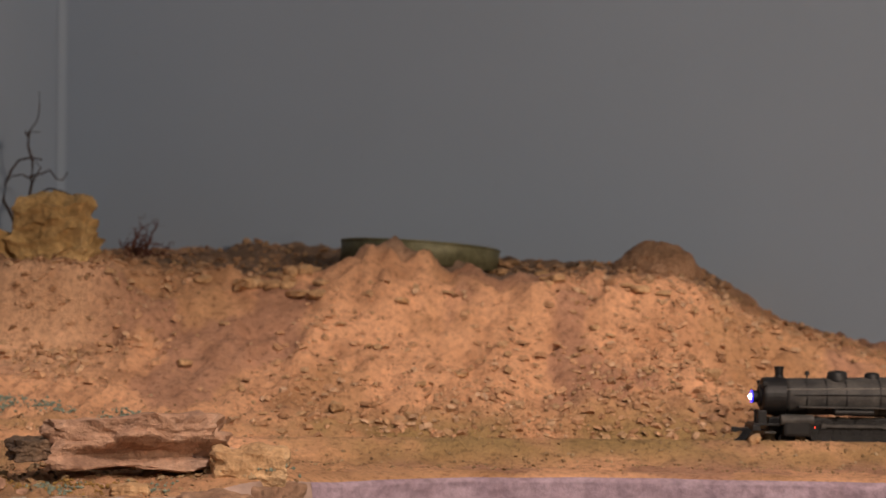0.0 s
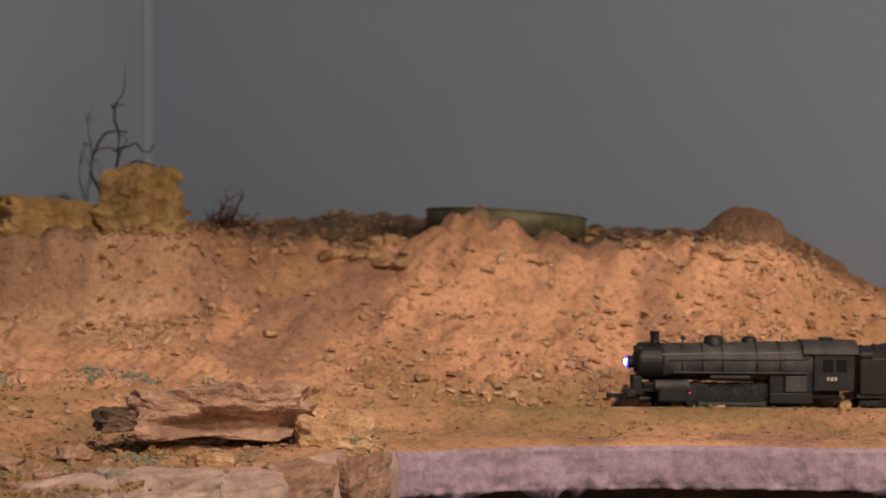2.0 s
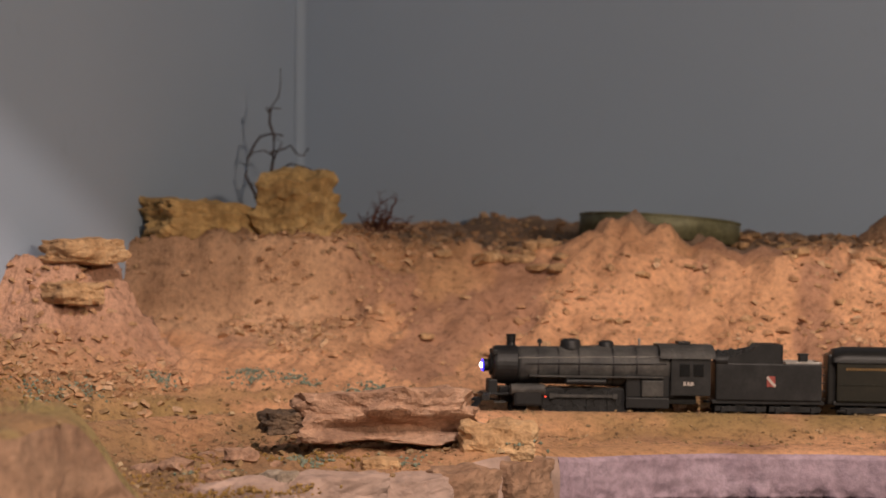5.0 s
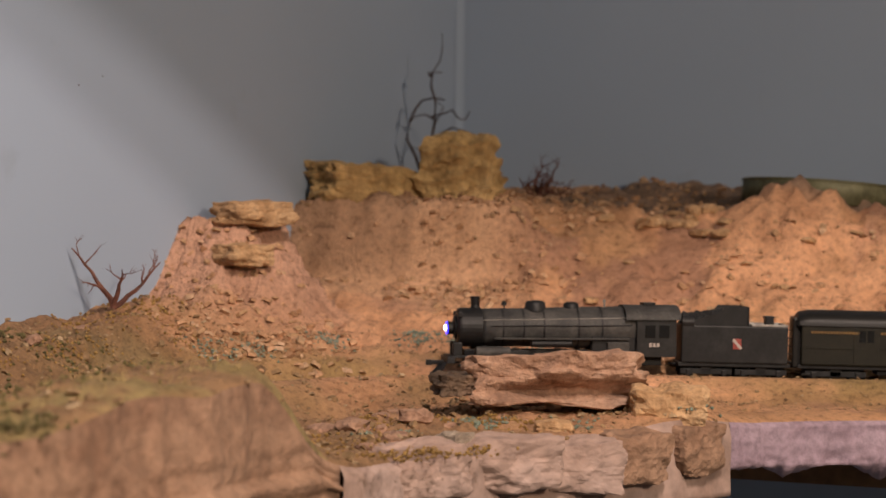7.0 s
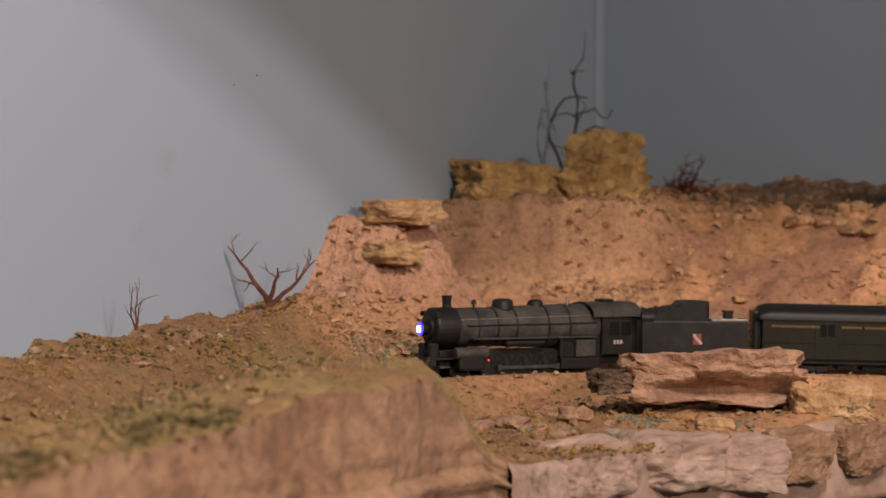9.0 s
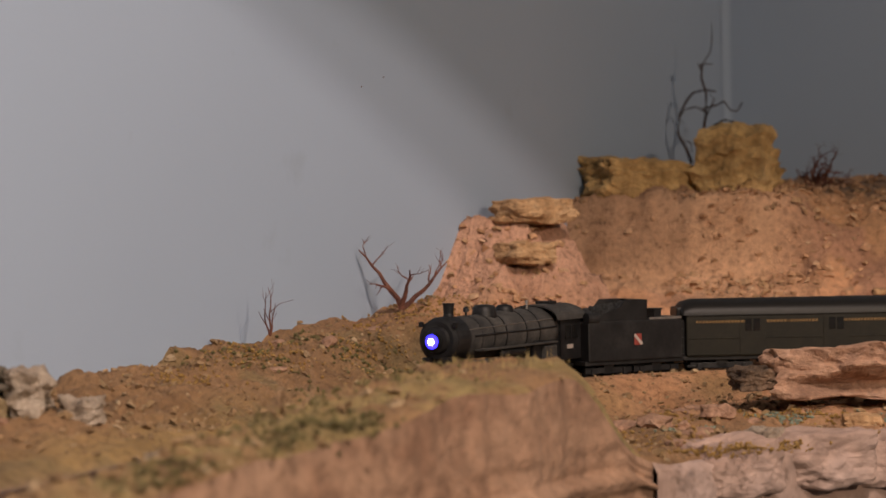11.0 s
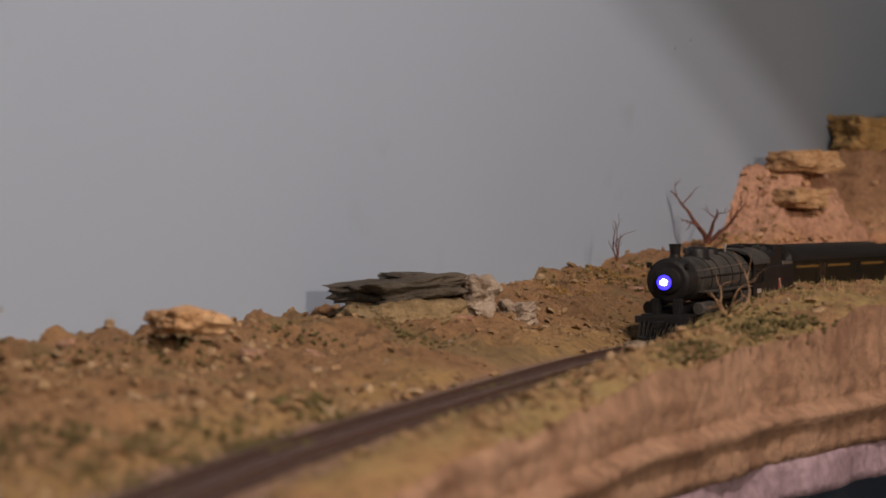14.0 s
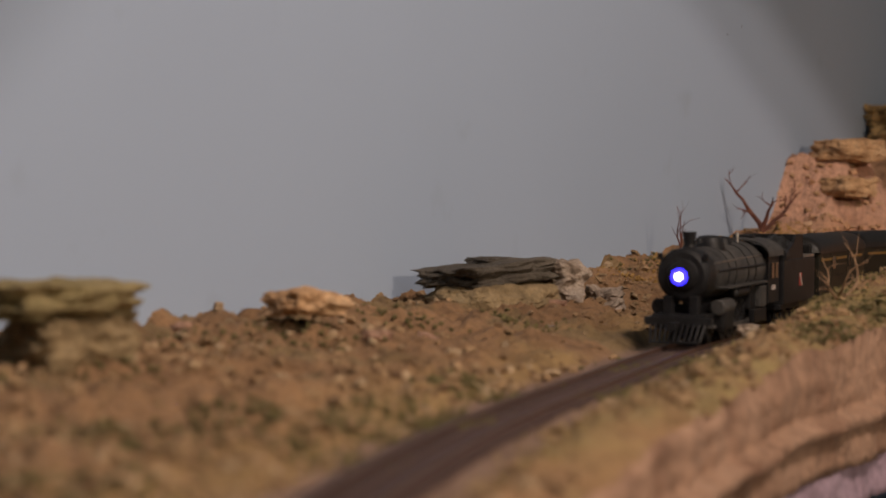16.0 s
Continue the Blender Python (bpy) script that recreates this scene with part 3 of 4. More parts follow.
def locomotive():
    """Nose at x = 0, pointing to +x; the rail at z = 0."""
    e = tagged(new("steam_locomotive"), "weathered black model steam locomotive with lit headlight", "locomotive")
    yb, zb, L = 0, .0318, ENGINE
    part("boiler", lathe(bmesh.new(), [(-.019, .0115), (-.022, .0119), (-.05, .0121), (-.07, .0130), (-.112, .0137), (-.1168, .0137)], Matrix.Translation((0, 0, zb)), 32), GREY, e, "dusty grey boiler jacket", True)
    part("smokebox", lathe(bmesh.new(), [(-.0035, .0100), (-.0045, .0119), (-.006, .0123), (-.019, .0123), (-.0195, .0116)], Matrix.Translation((0, 0, zb)), 32), BLACK, e)
    part("smokebox_door", lathe(bmesh.new(), [(-.0012, .004), (-.002, .0068), (-.0038, .0078), (-.005, .0078)], Matrix.Translation((0, 0, zb)), 24), BLACK, e)
    for k, x in enumerate((-.032, -.045, -.058, -.08, -.095)):
        r = np.interp(-x, [.02, .05, .07, .11], [.0116, .0122, .0131, .0138])
        part("boiler_band", lathe(bmesh.new(), [(x - .0006, r - .001), (x - .0006, r + .0002), (x + .0006, r + .0002), (x + .0006, r - .001)], Matrix.Translation((0, 0, zb)), 32), BLACK, e)
    hl = part("headlight", lathe(bmesh.new(), [(-.003, .0036), (.0015, .0043), (.0022, .0041)], Matrix.Translation((0, 0, zb - .0006)), 20), BLACK, e, "headlight casing with a blue-white glow")
    part("lens", lathe(bmesh.new(), [(.0020, .0039), (.0026, .0039), (.0030, .0026)], Matrix.Translation((0, 0, zb - .0006)), 20), BLUE_GLOW, hl)
    part("bulb", lathe(bmesh.new(), [(.0025, .0019), (.0036, .0018), (.0042, .0009)], Matrix.Translation((0, 0, zb - .0006)), 16), LED, hl)
    part("chimney", lathe(bmesh.new(), [(0, .0040), (.0012, .0030), (.0025, .0027), (.0062, .0030), (.0080, .0034), (.0080, .0025), (.005, .0023)], upright(-.0155, 0, zb + .0114), 20), BLACK, e)
    part("bell", lathe(bmesh.new(), [(0, .0006), (.003, .0006), (.0032, .0018), (.0052, .0014), (.006, .0004)], upright(-.034, 0, zb + .0108), 14), BLACK, e)
    for x, r, h, name in ((-.054, .0066, .0066, "sand_dome"), (-.077, .0050, .0058, "steam_dome")):
        part(name, lathe(bmesh.new(), [(-.003, r + .0012), (.001, r + .0006), (.003, r), (h - .0015, r * .96), (h - .0004, r * .75), (h, r * .3)], upright(x, 0, zb + .0106), 22), BLACK, e, smooth=True)
    part("whistle", lathe(bmesh.new(), [(0, .0006), (.004, .0006), (.0042, .0010), (.006, .0009)], upright(-.098, .003, zb + .012), 10), STEEL, e)
    part("firebox", boxes((-.12, -.088, -.0125, .0125, .012, zb + .002), bevel=.0012), BLACK, e)
    # cab
    cab = part("cab", boxes((-.1425, -.1165, .0138, .0148, .016, .0392), (-.1425, -.1165, -.0148, -.0138, .016, .0392), (-.1175, -.1165, -.0148, .0148, .016, .043), (-.1425, -.1165, -.0148, .0148, .014, .0165), bevel=.0003), BLACK, e)
    bm = bmesh.new()
    n = 14
    prof = [(.0168 * math.cos(math.pi * k / n), .0385 + .0082 * math.sin(math.pi * k / n)) for k in range(n + 1)]
    rows = [[bm.verts.new((x, y, z + dz)) for y, z in prof] for x, dz in ((-.1095, 0), (-.1450, 0), (-.1450, -.0009), (-.1095, -.0009))]
    for a, b in zip(rows, rows[1:] + rows[:1]):
        for k in range(n):
            bm.faces.new((a[k], b[k], b[k + 1], a[k + 1]))
    bmesh.ops.recalc_face_normals(bm, faces=bm.faces)
    part("roof", bm, GREY, cab, "dusty grey cab roof")
    part("roof_hatch", boxes((-.131, -.123, -.005, .005, .0464, .0482), bevel=.0004), BLACK, cab)
    for y in (.0149, -.0149):
        for x in (-.1345, -.1255):
            part("window", boxes((x - .0032, x + .0032, y - .0005, y + .0005, .0262, .0342), bevel=.0002), GLASS, cab)
        part("number_plate", boxes((-.1315, -.1245, y - .0006, y + .0006, .0205, .0207), (-.1312, -.1296, y - .0007, y + .0007, .0205, .0229), (-.1288, -.1272, y - .0007, y + .0007, .0205, .0229), (-.1264, -.1248, y - .0007, y + .0007, .0205, .0229)), WHITE, cab, "small white painted bars")
    for sgn in (1, -1):
        part("running_board", boxes((-.112, -.026, sgn * .0128 - .003, sgn * .0128 + .003, .0248, .0258), bevel=.0002), GREY, e)
        part("air_tank", lathe(bmesh.new(), [(-.076, .001), (-.075, .0024), (-.05, .0024), (-.049, .001)], Matrix.Translation((0, sgn * .0125, .0222)), 14), BLACK, e)
        part("feed_pipe", tube(bmesh.new(), [Vector((-.024, sgn * .0118, .033)), Vector((-.05, sgn * .0124, .0335)), Vector((-.085, sgn * .0134, .0335)), Vector((-.114, sgn * .0136, .034))], [.0006] * 4), BLACK, e)
        part("handrail", tube(bmesh.new(), [Vector((-.008, sgn * .0106, .0365)), Vector((-.06, sgn * .0112, .0375)), Vector((-.112, sgn * .0122, .0385))], [.00035] * 3, 5), STEEL, e)
        part("cylinder_block", boxes((-.034, -.016, sgn * .0128 - .0042, sgn * .0128 + .0042, .0062, .0195), bevel=.0018), BLACK, e)
        part("steam_chest", lathe(bmesh.new(), [(-.036, .003), (-.0355, .0036), (-.0145, .0036), (-.014, .003)], Matrix.Translation((0, sgn * .0138, .0168)), 16), GREY, e)
        part("pilot_step", boxes((-.011, -.004, sgn * .0125 - .002, sgn * .0125 + .002, .008, .0092), bevel=.0002), GREY, e)
        part("injector", boxes((-.112, -.098, sgn * .0132 - .002, sgn * .0132 + .002, .013, .0235), bevel=.0008), GREY, e)
        part("ash_pan", boxes((-.116, -.088, sgn * .0128 - .0016, sgn * .0128 + .0016, .0055, .0125), bevel=.0008), BLACK, e)
        for x in (-.043, -.0565, -.07, -.0835):
            w = wheel(e, x, sgn * .0086, .0088, "driver")
            DRIVERS.append((w, .0088))
        rod = part("side_rod", boxes((-.085, -.0415, -.0004, .0004, -.0010, .0010), (-.085, -.082, -.0006, .0006, -.0016, .0016), (-.0445, -.0415, -.0006, .0006, -.0016, .0016), bevel=.0002), GREY, e)
        DRIVERS.append((rod, sgn))
        wheel(e, -.026 + .006, sgn * .008, .0048)
        wheel(e, -.102, sgn * .008, .0062)
        part("air_pump", boxes((-.0065, -.0005, sgn * .006 - .0022, sgn * .006 + .0022, .0135, .0225), bevel=.0008), BLACK, e)
        part("marker_lamp", boxes((-.006, -.003, sgn * .0106 - .0011, sgn * .0106 + .0011, .0385, .0415), bevel=.0005), BLACK, e)
    part("frame", boxes((-.135, -.008, -.006, .006, .008, .018), bevel=.0006), BLACK, e)
    part("pilot_beam", boxes((-.001, .004, -.0155, .0155, .0095, .0132), bevel=.0004), BLACK, e)
    part("deck", boxes((-.018, .003, -.0125, .0125, .0128, .0142), bevel=.0003), BLACK, e)
    bm = bmesh.new()
    for k in range(11):
        y = -.0125 + k * .0025
        tube(bm, [Vector((.004, y, .0098)), Vector((.0125 - abs(y) * .28, y * .9, .0022))], [.0006, .0006], 5)
    box(bm, .0085, .0118, -.0112, .0112, .0016, .0026, .0002)
    part("pilot", bm, BLACK, e, "sloping black cowcatcher of bars")
    part("coupler", boxes((.004, .0135, -.0012, .0012, .0082, .0108), (.012, .0155, -.002, .002, .0078, .0112), bevel=.0004), BLACK, e)
    glow_ob = part("ash_glow", boxes((-.0368, -.0362, .0150, .0157, .0120, .0127)), RED_GLOW, e, "tiny red lamp by the running gear")
    return e


def tender():
    t = tagged(new("tender"), "black coal tender with red and white emblem", "tender")
    L = TENDER
    part("tank", boxes((-L + .003, -.003, -.0148, .0148, .0115, .0352), bevel=.0009), BLACK, t)
    bm = bmesh.new()
    prof = [(-.004, .035), (-.006, .037), (-.030, .0435), (-.034, .0475), (-.052, .0475), (-.052, .035)]
    for s in (-1, 1):
        rows = [[bm.verts.new((x, y, z)) for x, z in prof] for y in (s * .0142, s * .0128)]
        bm.faces.new(rows[0])
        bm.faces.new(rows[1][::-1])
        for k in range(len(prof)):
            a, b = k, (k + 1) % len(prof)
            bm.faces.new((rows[0][a], rows[0][b], rows[1][b], rows[1][a]))
    box(bm, -.0522, -.0505, -.0142, .0142, .034, .0475, .0002)
    bmesh.ops.recalc_face_normals(bm, faces=bm.faces)
    part("coal_bunker", bm, BLACK, t)
    bm = bmesh.new()
    g = bmesh.ops.create_grid(bm, x_segments=26, y_segments=16, size=.5, matrix=Matrix.Translation((-.028, 0, .0375)) @ Matrix.Diagonal((.046, .0254, 1, 1)))
    for v in bm.verts:
        v.co.z += .0055 * (1 - abs(v.co.y) / .0135) + (-v.co.x - .01) * .10 + .003 * noise.noise(v.co * 400)
    part("coal", bm, COAL, t)
    part("hatch", boxes((-.0725, -.0665, -.004, .004, .035, .0408), (-.0730, -.0660, -.0045, .0045, .0402, .0415), bevel=.0005), BLACK, t)
    part("deck_rail", boxes((-L + .003, -.054, .0138, .0146, .0352, .0366), (-L + .003, -.054, -.0146, -.0138, .0352, .0366), (-L + .003, -L + .004, -.0146, .0146, .0352, .0366), bevel=.0002), STEEL, t)
    part("side_tank_pipe", lathe(bmesh.new(), [(-.012, .003), (-.0118, .0036), (-.003, .0036), (-.0028, .003)], Matrix.Translation((0, .0125, .0372)), 14), BLACK, t)
    part("underframe", boxes((-L + .001, -.001, -.0135, .0135, .0092, .0117), bevel=.0004), BLACK, t)
    for s in (1, -1):
        y = s * .0149
        b = part("emblem", boxes((-.0465, -.0405, y - .0003, y + .0003, .0205, .0272), bevel=.0002), RED, t, "small red shield emblem with a pale slanted bar")
        bm = bmesh.new()
        bmesh.ops.create_cube(bm, size=1, matrix=Matrix.Translation((-.0435, s * .01525, .0238)) @ Matrix.Rotation(s * -.75, 4, "Y") @ Matrix.Diagonal((.0085, .0004, .0018, 1)))
        part("emblem_bar", bm, WHITE, b)
        part("ladder", boxes(*[(-L + .0005, -L + .0025, y - .003 * s - .0025, y - .003 * s + .0025, z, z + .0006) for z in (.013, .018, .023, .028, .033)]), BLACK, t)
    truck(t, -.022)
    truck(t, -.062)
    for x in (.001, -L - .001):
        part("coupler", boxes((x - .003, x + .003, -.0015, .0015, .009, .0105), bevel=.0003), BLACK, t)
    return t


def coach():
    c = tagged(new("passenger_coach"), "dark olive-green model passenger coach with black roof", "railway coach", "coaches of the train")
    L = COACH
    part("body", boxes((-L + .006, -.006, -.0150, .0150, .0115, .0372), bevel=.0007), GREEN, c)
    bm = bmesh.new()
    n = 18
    prof = [(.0157 * math.cos(math.pi * k / n), .0366 + .0098 * math.sin(math.pi * k / n) ** .8) for k in range(n + 1)]
    xs = [(-.003, .55, -.006), (-.005, .85, -.002), (-.012, 1, 0), (-L + .012, 1, 0), (-L + .005, .85, -.002), (-L + .003, .55, -.006)]
    rows = [[bm.verts.new((x, y * (.94 + .06 * k), max(.0366, .0366 + (z - .0366) * k))) for y, z in prof] for x, k, _ in xs]
    for a, b in zip(rows, rows[1:]):
        for k in range(n):
            bm.faces.new((a[k], b[k], b[k + 1], a[k + 1]))
    for r in (rows[0], rows[-1]):
        bm.faces.new(r)
    bmesh.ops.recalc_face_normals(bm, faces=bm.faces)
    part("roof", bm, ROOF, c, "rounded glossy black roof", True)
    for x in (-.0035, -L + .0035):
        part("vestibule", boxes((x - .0032, x + .0032, -.0112, .0112, .0095, .0415), bevel=.0012), ROOF, c)
    for s in (1, -1):
        y = s * .0151
        for x in (-.050, -.106):
            d = part("door", boxes((x - .0085, x + .0085, y - .0003, y + .0003, .0122, .0355), bevel=.0002), GREEN, c)
            part("pane", boxes((x - .0050, x - .0006, y - .0005, y + .0005, .0268, .0342), (x + .0006, x + .0050, y - .0005, y + .0005, .0268, .0342)), GLASS, d)
        for x, w in ((-.029, .017), (-.067, .0075), (-.083, .0105), (-.130, .020)):
            bars = []
            q = random.Random(int(-x * 1000))
            k = x - w
            while k < x + w - .001:
                step_w = q.uniform(.0011, .0018)
                bars.append((k, k + step_w, y - .0004, y + .0004, .0318, .0333))
                k += step_w + .0007
            part("lettering", boxes(*bars), GOLD, c, "faded gold lettering bars")
        part("belt_rail", boxes((-L + .006, -.006, y - .0004, y + .0004, .0222, .0228), (-L + .006, -.006, y - .0004, y + .0004, .0125, .0132)), GREEN, c)
        part("gutter", boxes((-L + .006, -.006, y - .0007, y + .0007, .0362, .0371), bevel=.0002), ROOF, c)
        for x in (-.009, -L + .009):
            part("step", boxes((x - .003, x + .003, y - .003, y + .0005, .005, .0062), bevel=.0002), ROOF, c)
    part("underframe", boxes((-L + .004, -.004, -.0135, .0135, .0092, .0117), (-.105, -.075, -.009, .009, .0052, .0094), (-.068, -.058, -.010, .010, .006, .0094), bevel=.0005), BLACK, c)
    truck(c, -.030, .03)
    truck(c, -L + .030, .03)
    return c


LOCO, TEND, CAR = locomotive(), tender(), coach()
TRAIN = 1.06  # the train's own scale
TEND_LONG, COACH_LONG = .92, .98
for vehicle, k in ((LOCO, TRAIN), (TEND, TEND_LONG), (CAR, COACH_LONG)):
    vehicle.scale = (k, TRAIN, TRAIN)
CAR_B = copy_thing(CAR, Matrix())


# ---------------------------------------------------------------- rocks
def rock_mesh(size, seed, strata=0.08, facet=0.25, sub=5, boxy=0.6, fine=0.05, hollow=0.0, ledge=0.0, beds=5, taper=0.0):
    """A weathered stone about size across, standing on z = 0."""
    bm = bmesh.new()
    bmesh.ops.create_icosphere(bm, subdivisions=sub, radius=1)
    o = Vector((seed * 7.1, seed * 3.3, seed * 1.7))
    for v in bm.verts:
        p = v.co.copy()
        m = max(abs(p.x), abs(p.y), abs(p.z))
        q = p.lerp(p / m * .92, boxy)
        n = noise.fractal(q * 1.3 + o, 1.0, 2.0, 4)
        q *= 1 + facet * n
        layer = noise.noise(Vector((q.x * .5, q.y * .5, q.z * 5.5)) + o)
        q.x *= 1 + strata * .3 * layer
        q.y *= 1 + strata * .3 * layer
        v.co = q
    lo = min(v.co.z for v in bm.verts)
    hi = max(v.co.z for v in bm.verts)
    xs = [v.co.x for v in bm.verts]
    ys = [v.co.y for v in bm.verts]
    for v in bm.verts:
        v.co = Vector((((v.co.x - min(xs)) / (max(xs) - min(xs)) - .5) * size[0], ((v.co.y - min(ys)) / (max(ys) - min(ys)) - .5) * size[1], (v.co.z - lo) / (hi - lo) * size[2]))
    for v in bm.verts:  # a hollow washed out under the front of the stone
        if hollow and v.co.y < 0:
            k = max(0, 1 - abs(v.co.z / size[2] - .30) / .36) * max(0, min(1, .85 + 1.3 * noise.noise(Vector((v.co.x * 14, 3.7, seed)))))
            v.co.y *= 1 - hollow * k * (3 - 2 * k) * k
    for v in bm.verts:  # beds of the stone that stand out and fall back, wavy and broken along their length
        if ledge or taper:
            f = v.co.z / size[2]
            q = Vector((v.co.x / size[0] * 2.2, v.co.y / size[1] * 2.2, 0)) + o
            y = f * beds + .55 * noise.noise(q) + .25 * noise.noise(q * 2.7)
            k = math.floor(y)
            step = noise.noise(Vector((k * 3.7, seed * 1.3, .4)) + q * .55) + .5 * noise.noise(Vector((k * 1.9 + 7, 2.2, seed)) + q * 1.9)
            lip = max(0, (y - k) - .6) * .9
            m = (1 + ledge * (step + lip)) * (1 - taper * f)
            v.co.x *= m
            v.co.y *= m
    w = min(size)  # crags and pits at the stone's own scale
    for v in bm.verts:
        q = v.co * (1.7 / w) + o
        n = noise.fractal(q, 0.8, 2.1, 4)
        crack = -max(0, .16 - abs(noise.noise(q * .8 + o))) * 2.2
        keep = min(1, v.co.z / (w * .25))
        v.co += v.co.normalized() * w * fine * 1.5 * (n + crack) * keep
    return bm


def rock(name, u, v, z, size, turn, seed, mat, label, tilt=0, group="", lean=0, **more):
    ob = finish(name, rock_mesh(size, seed, **more), mat, False)
    ob.matrix_world = pose(u, -v, RAIL + z, tilt, lean, turn)
    return tagged(ob, label, "rock", group)


rock("boulder", .105, .235, .117, (.068, .054, .064), 8, 5, SANDSTONE, "blocky yellow sandstone boulder with broken beds", strata=.1, boxy=.8, facet=.12, fine=.075, ledge=.30, beds=5, taper=.24, sub=6)
rock("long_rock", .045, .268, .114, (.120, .044, .036), 60, 9, SANDSTONE, "long flat yellow sandstone rock on the bank", strata=.08, boxy=.8, facet=.2, fine=.07, ledge=.14, beds=3, lean=4, taper=-.08)
rock("cap_rock", .040, .462, .0985, (.060, .042, .020), 68, 3, TAN_STONE, "flat tan rock capping the pink crag", strata=.03, facet=.16, fine=.05, ledge=.10, beds=3)
rock("ledge_rock", .046, .492, .070, (.042, .045, .018), 60, 14, TAN_STONE, "flat tan rock wedged in the pink crag", strata=.03, facet=.16, fine=.07)
rock("slab_rock", .324, .592, -.010, (.122, .06, .036), 26, 21, SLAB_STONE, "large pinkish slab of rock with a dark hollow side", tilt=-6, strata=.05, facet=.3, boxy=.6, fine=.07, hollow=.85)
rock("grey_stone", .268, .62, -.002, (.03, .03, .016), 40, 24, SLAB_SIDE, "grey stone at the end of the slab")
rock("dark_slate", .045, 1.075, .0225, (.074, .05, .013), 78, 31, DARK_STONE, "dark flat slate resting on a mossy stone", tilt=-3, lean=-4, strata=.03, facet=.2, boxy=.7, ledge=.06, beds=2)
rock("slate_chip", .043, 1.060, .0325, (.035, .03, .005), 60, 33, DARK_STONE, "thin dark slate chip on the slate")
rock("mossy_rock", .052, 1.075, .0, (.080, .055, .0265), 74, 35, MOUND_STONE, "tan mossy stone under the slate", boxy=.3, facet=.15)
rock("pale_rock", .066, 1.032, .012, (.036, .034, .024), 20, 41, WHITE_STONE, "broken pale quartz rock", facet=.4, fine=.08)
rock("pale_rock", .082, 1.008, .006, (.026, .024, .015), 50, 43, WHITE_STONE, "small broken pale quartz rock", facet=.4, fine=.08)
rock("lump_rock", .082, 1.302, .018, (.034, .028, .013), 70, 51, TAN_STONE, "flat-topped tan rock on the bank")
rock("mushroom_rock", .09, 1.48, .026, (.06, .05, .015), 80, 55, OLIVE_STONE, "mossy yellow cap rock on the bank")
rock("pale_stone", .094, 1.47, .004, (.05, .036, .026), 80, 57, MOUND_STONE, "pale tan stone under the cap rock")
rock("front_rock", .392, .585, -.022, (.05, .04, .03), 20, 61, TAN_STONE, "smooth orange rock at the layout's edge")
for n, (u, v, z, size, turn, mat, label) in enumerate((
    (.312, .775, -.046, (.06, .04, .036), 60, PLASTER, "smooth grey plaster rock set in the edge"),
    (.333, .712, -.046, (.07, .045, .034), 50, PLASTER, "broad grey plaster rock set in the edge"),
    (.362, .665, -.05, (.055, .04, .034), 40, PLASTER, "lilac-grey plaster rock set in the edge"),
    (.382, .632, -.048, (.05, .04, .034), 60, CLAY, "tan plaster rock set in the edge"),
    (.402, .585, -.048, (.05, .04, .036), 70, CLAY, "tan plaster rock set in the edge"),
    (.345, .655, -.022, (.025, .02, .013), 20, TAN_STONE, "small orange stone on the edge"),
    (.318, .735, -.024, (.02, .02, .014), 70, WHITE_STONE, "small pale stone on the edge"),
)):
    rock("edge_rock", u, v, z, size, turn, 150 + n, mat, label, group="rocks of the front edge", strata=0, boxy=.6, facet=.18, fine=.022)
rock("track_stone", .205, 1.105, .004, (.012, .010, .006), 20, 63, WHITE_STONE, "pale pebble beside the track")
rock("track_stone", .098, 1.10, -.002, (.012, .010, .007), 20, 65, WHITE_STONE, "pale pebble at the foot of the bank")
rock("flat_stone", .512, .215, .050, (.024, .016, .006), 5, 67, TAN_STONE, "thin flat stone sticking out of the bank", tilt=-20)


rock("pile_stone", .262, .205, .080, (.034, .022, .012), 10, 71, TAN_STONE, "flat tan stone of a small rock slide", tilt=-10, group="stones of the slide", sub=3, boxy=.75)
rock("pile_stone", .292, .215, .076, (.036, .024, .015), -8, 72, TAN_STONE, "flat tan stone of a small rock slide", tilt=-8, group="stones of the slide", sub=3, boxy=.75)
rock("pile_stone", .276, .200, .094, (.026, .02, .010), 30, 73, TAN_STONE, "flat tan stone of a small rock slide", tilt=-18, group="stones of the slide", sub=3, boxy=.75)
rock("pile_stone", .296, .195, .092, (.022, .018, .009), -30, 74, TAN_STONE, "small flat tan stone of the slide", tilt=-22, group="stones of the slide", sub=3, boxy=.75)
rock("dome_rock", .574, .135, .100, (.088, .06, .042), 0, 76, DOME_STONE, "low rounded brown dome of clay on the crest", strata=0, facet=.12, boxy=0, fine=.05, taper=.45)


def tin_lid():
    """A round tin lying on the plateau, tipped a little."""
    root = tagged(new("round_tin"), "greenish round tin half sunk behind the crest", "tin lid")
    root.matrix_world = pose(.372, -.105, RAIL + .120, -3, 3, 0)
    r = .066
    part("wall", lathe(bmesh.new(), [(0, r), (.017, r), (.0185, r * .985), (.0185, r * .955), (.0015, r * .95)], Matrix.Rotation(-math.pi / 2, 4, "Y"), 56), TIN, root, "", True)
    part("rim", lathe(bmesh.new(), [(.0168, r * .99), (.0172, r * 1.012), (.0186, r * 1.012), (.019, r * .99), (.0178, r * .96)], Matrix.Rotation(-math.pi / 2, 4, "Y"), 56), TIN, root, "dark raised rim", True)
    part("bottom", lathe(bmesh.new(), [(.002, r * .2), (.0022, r * .93), (.004, r * .93), (.0045, r * .2)], Matrix.Rotation(-math.pi / 2, 4, "Y"), 40), RUST, root, "rusty tan inside")


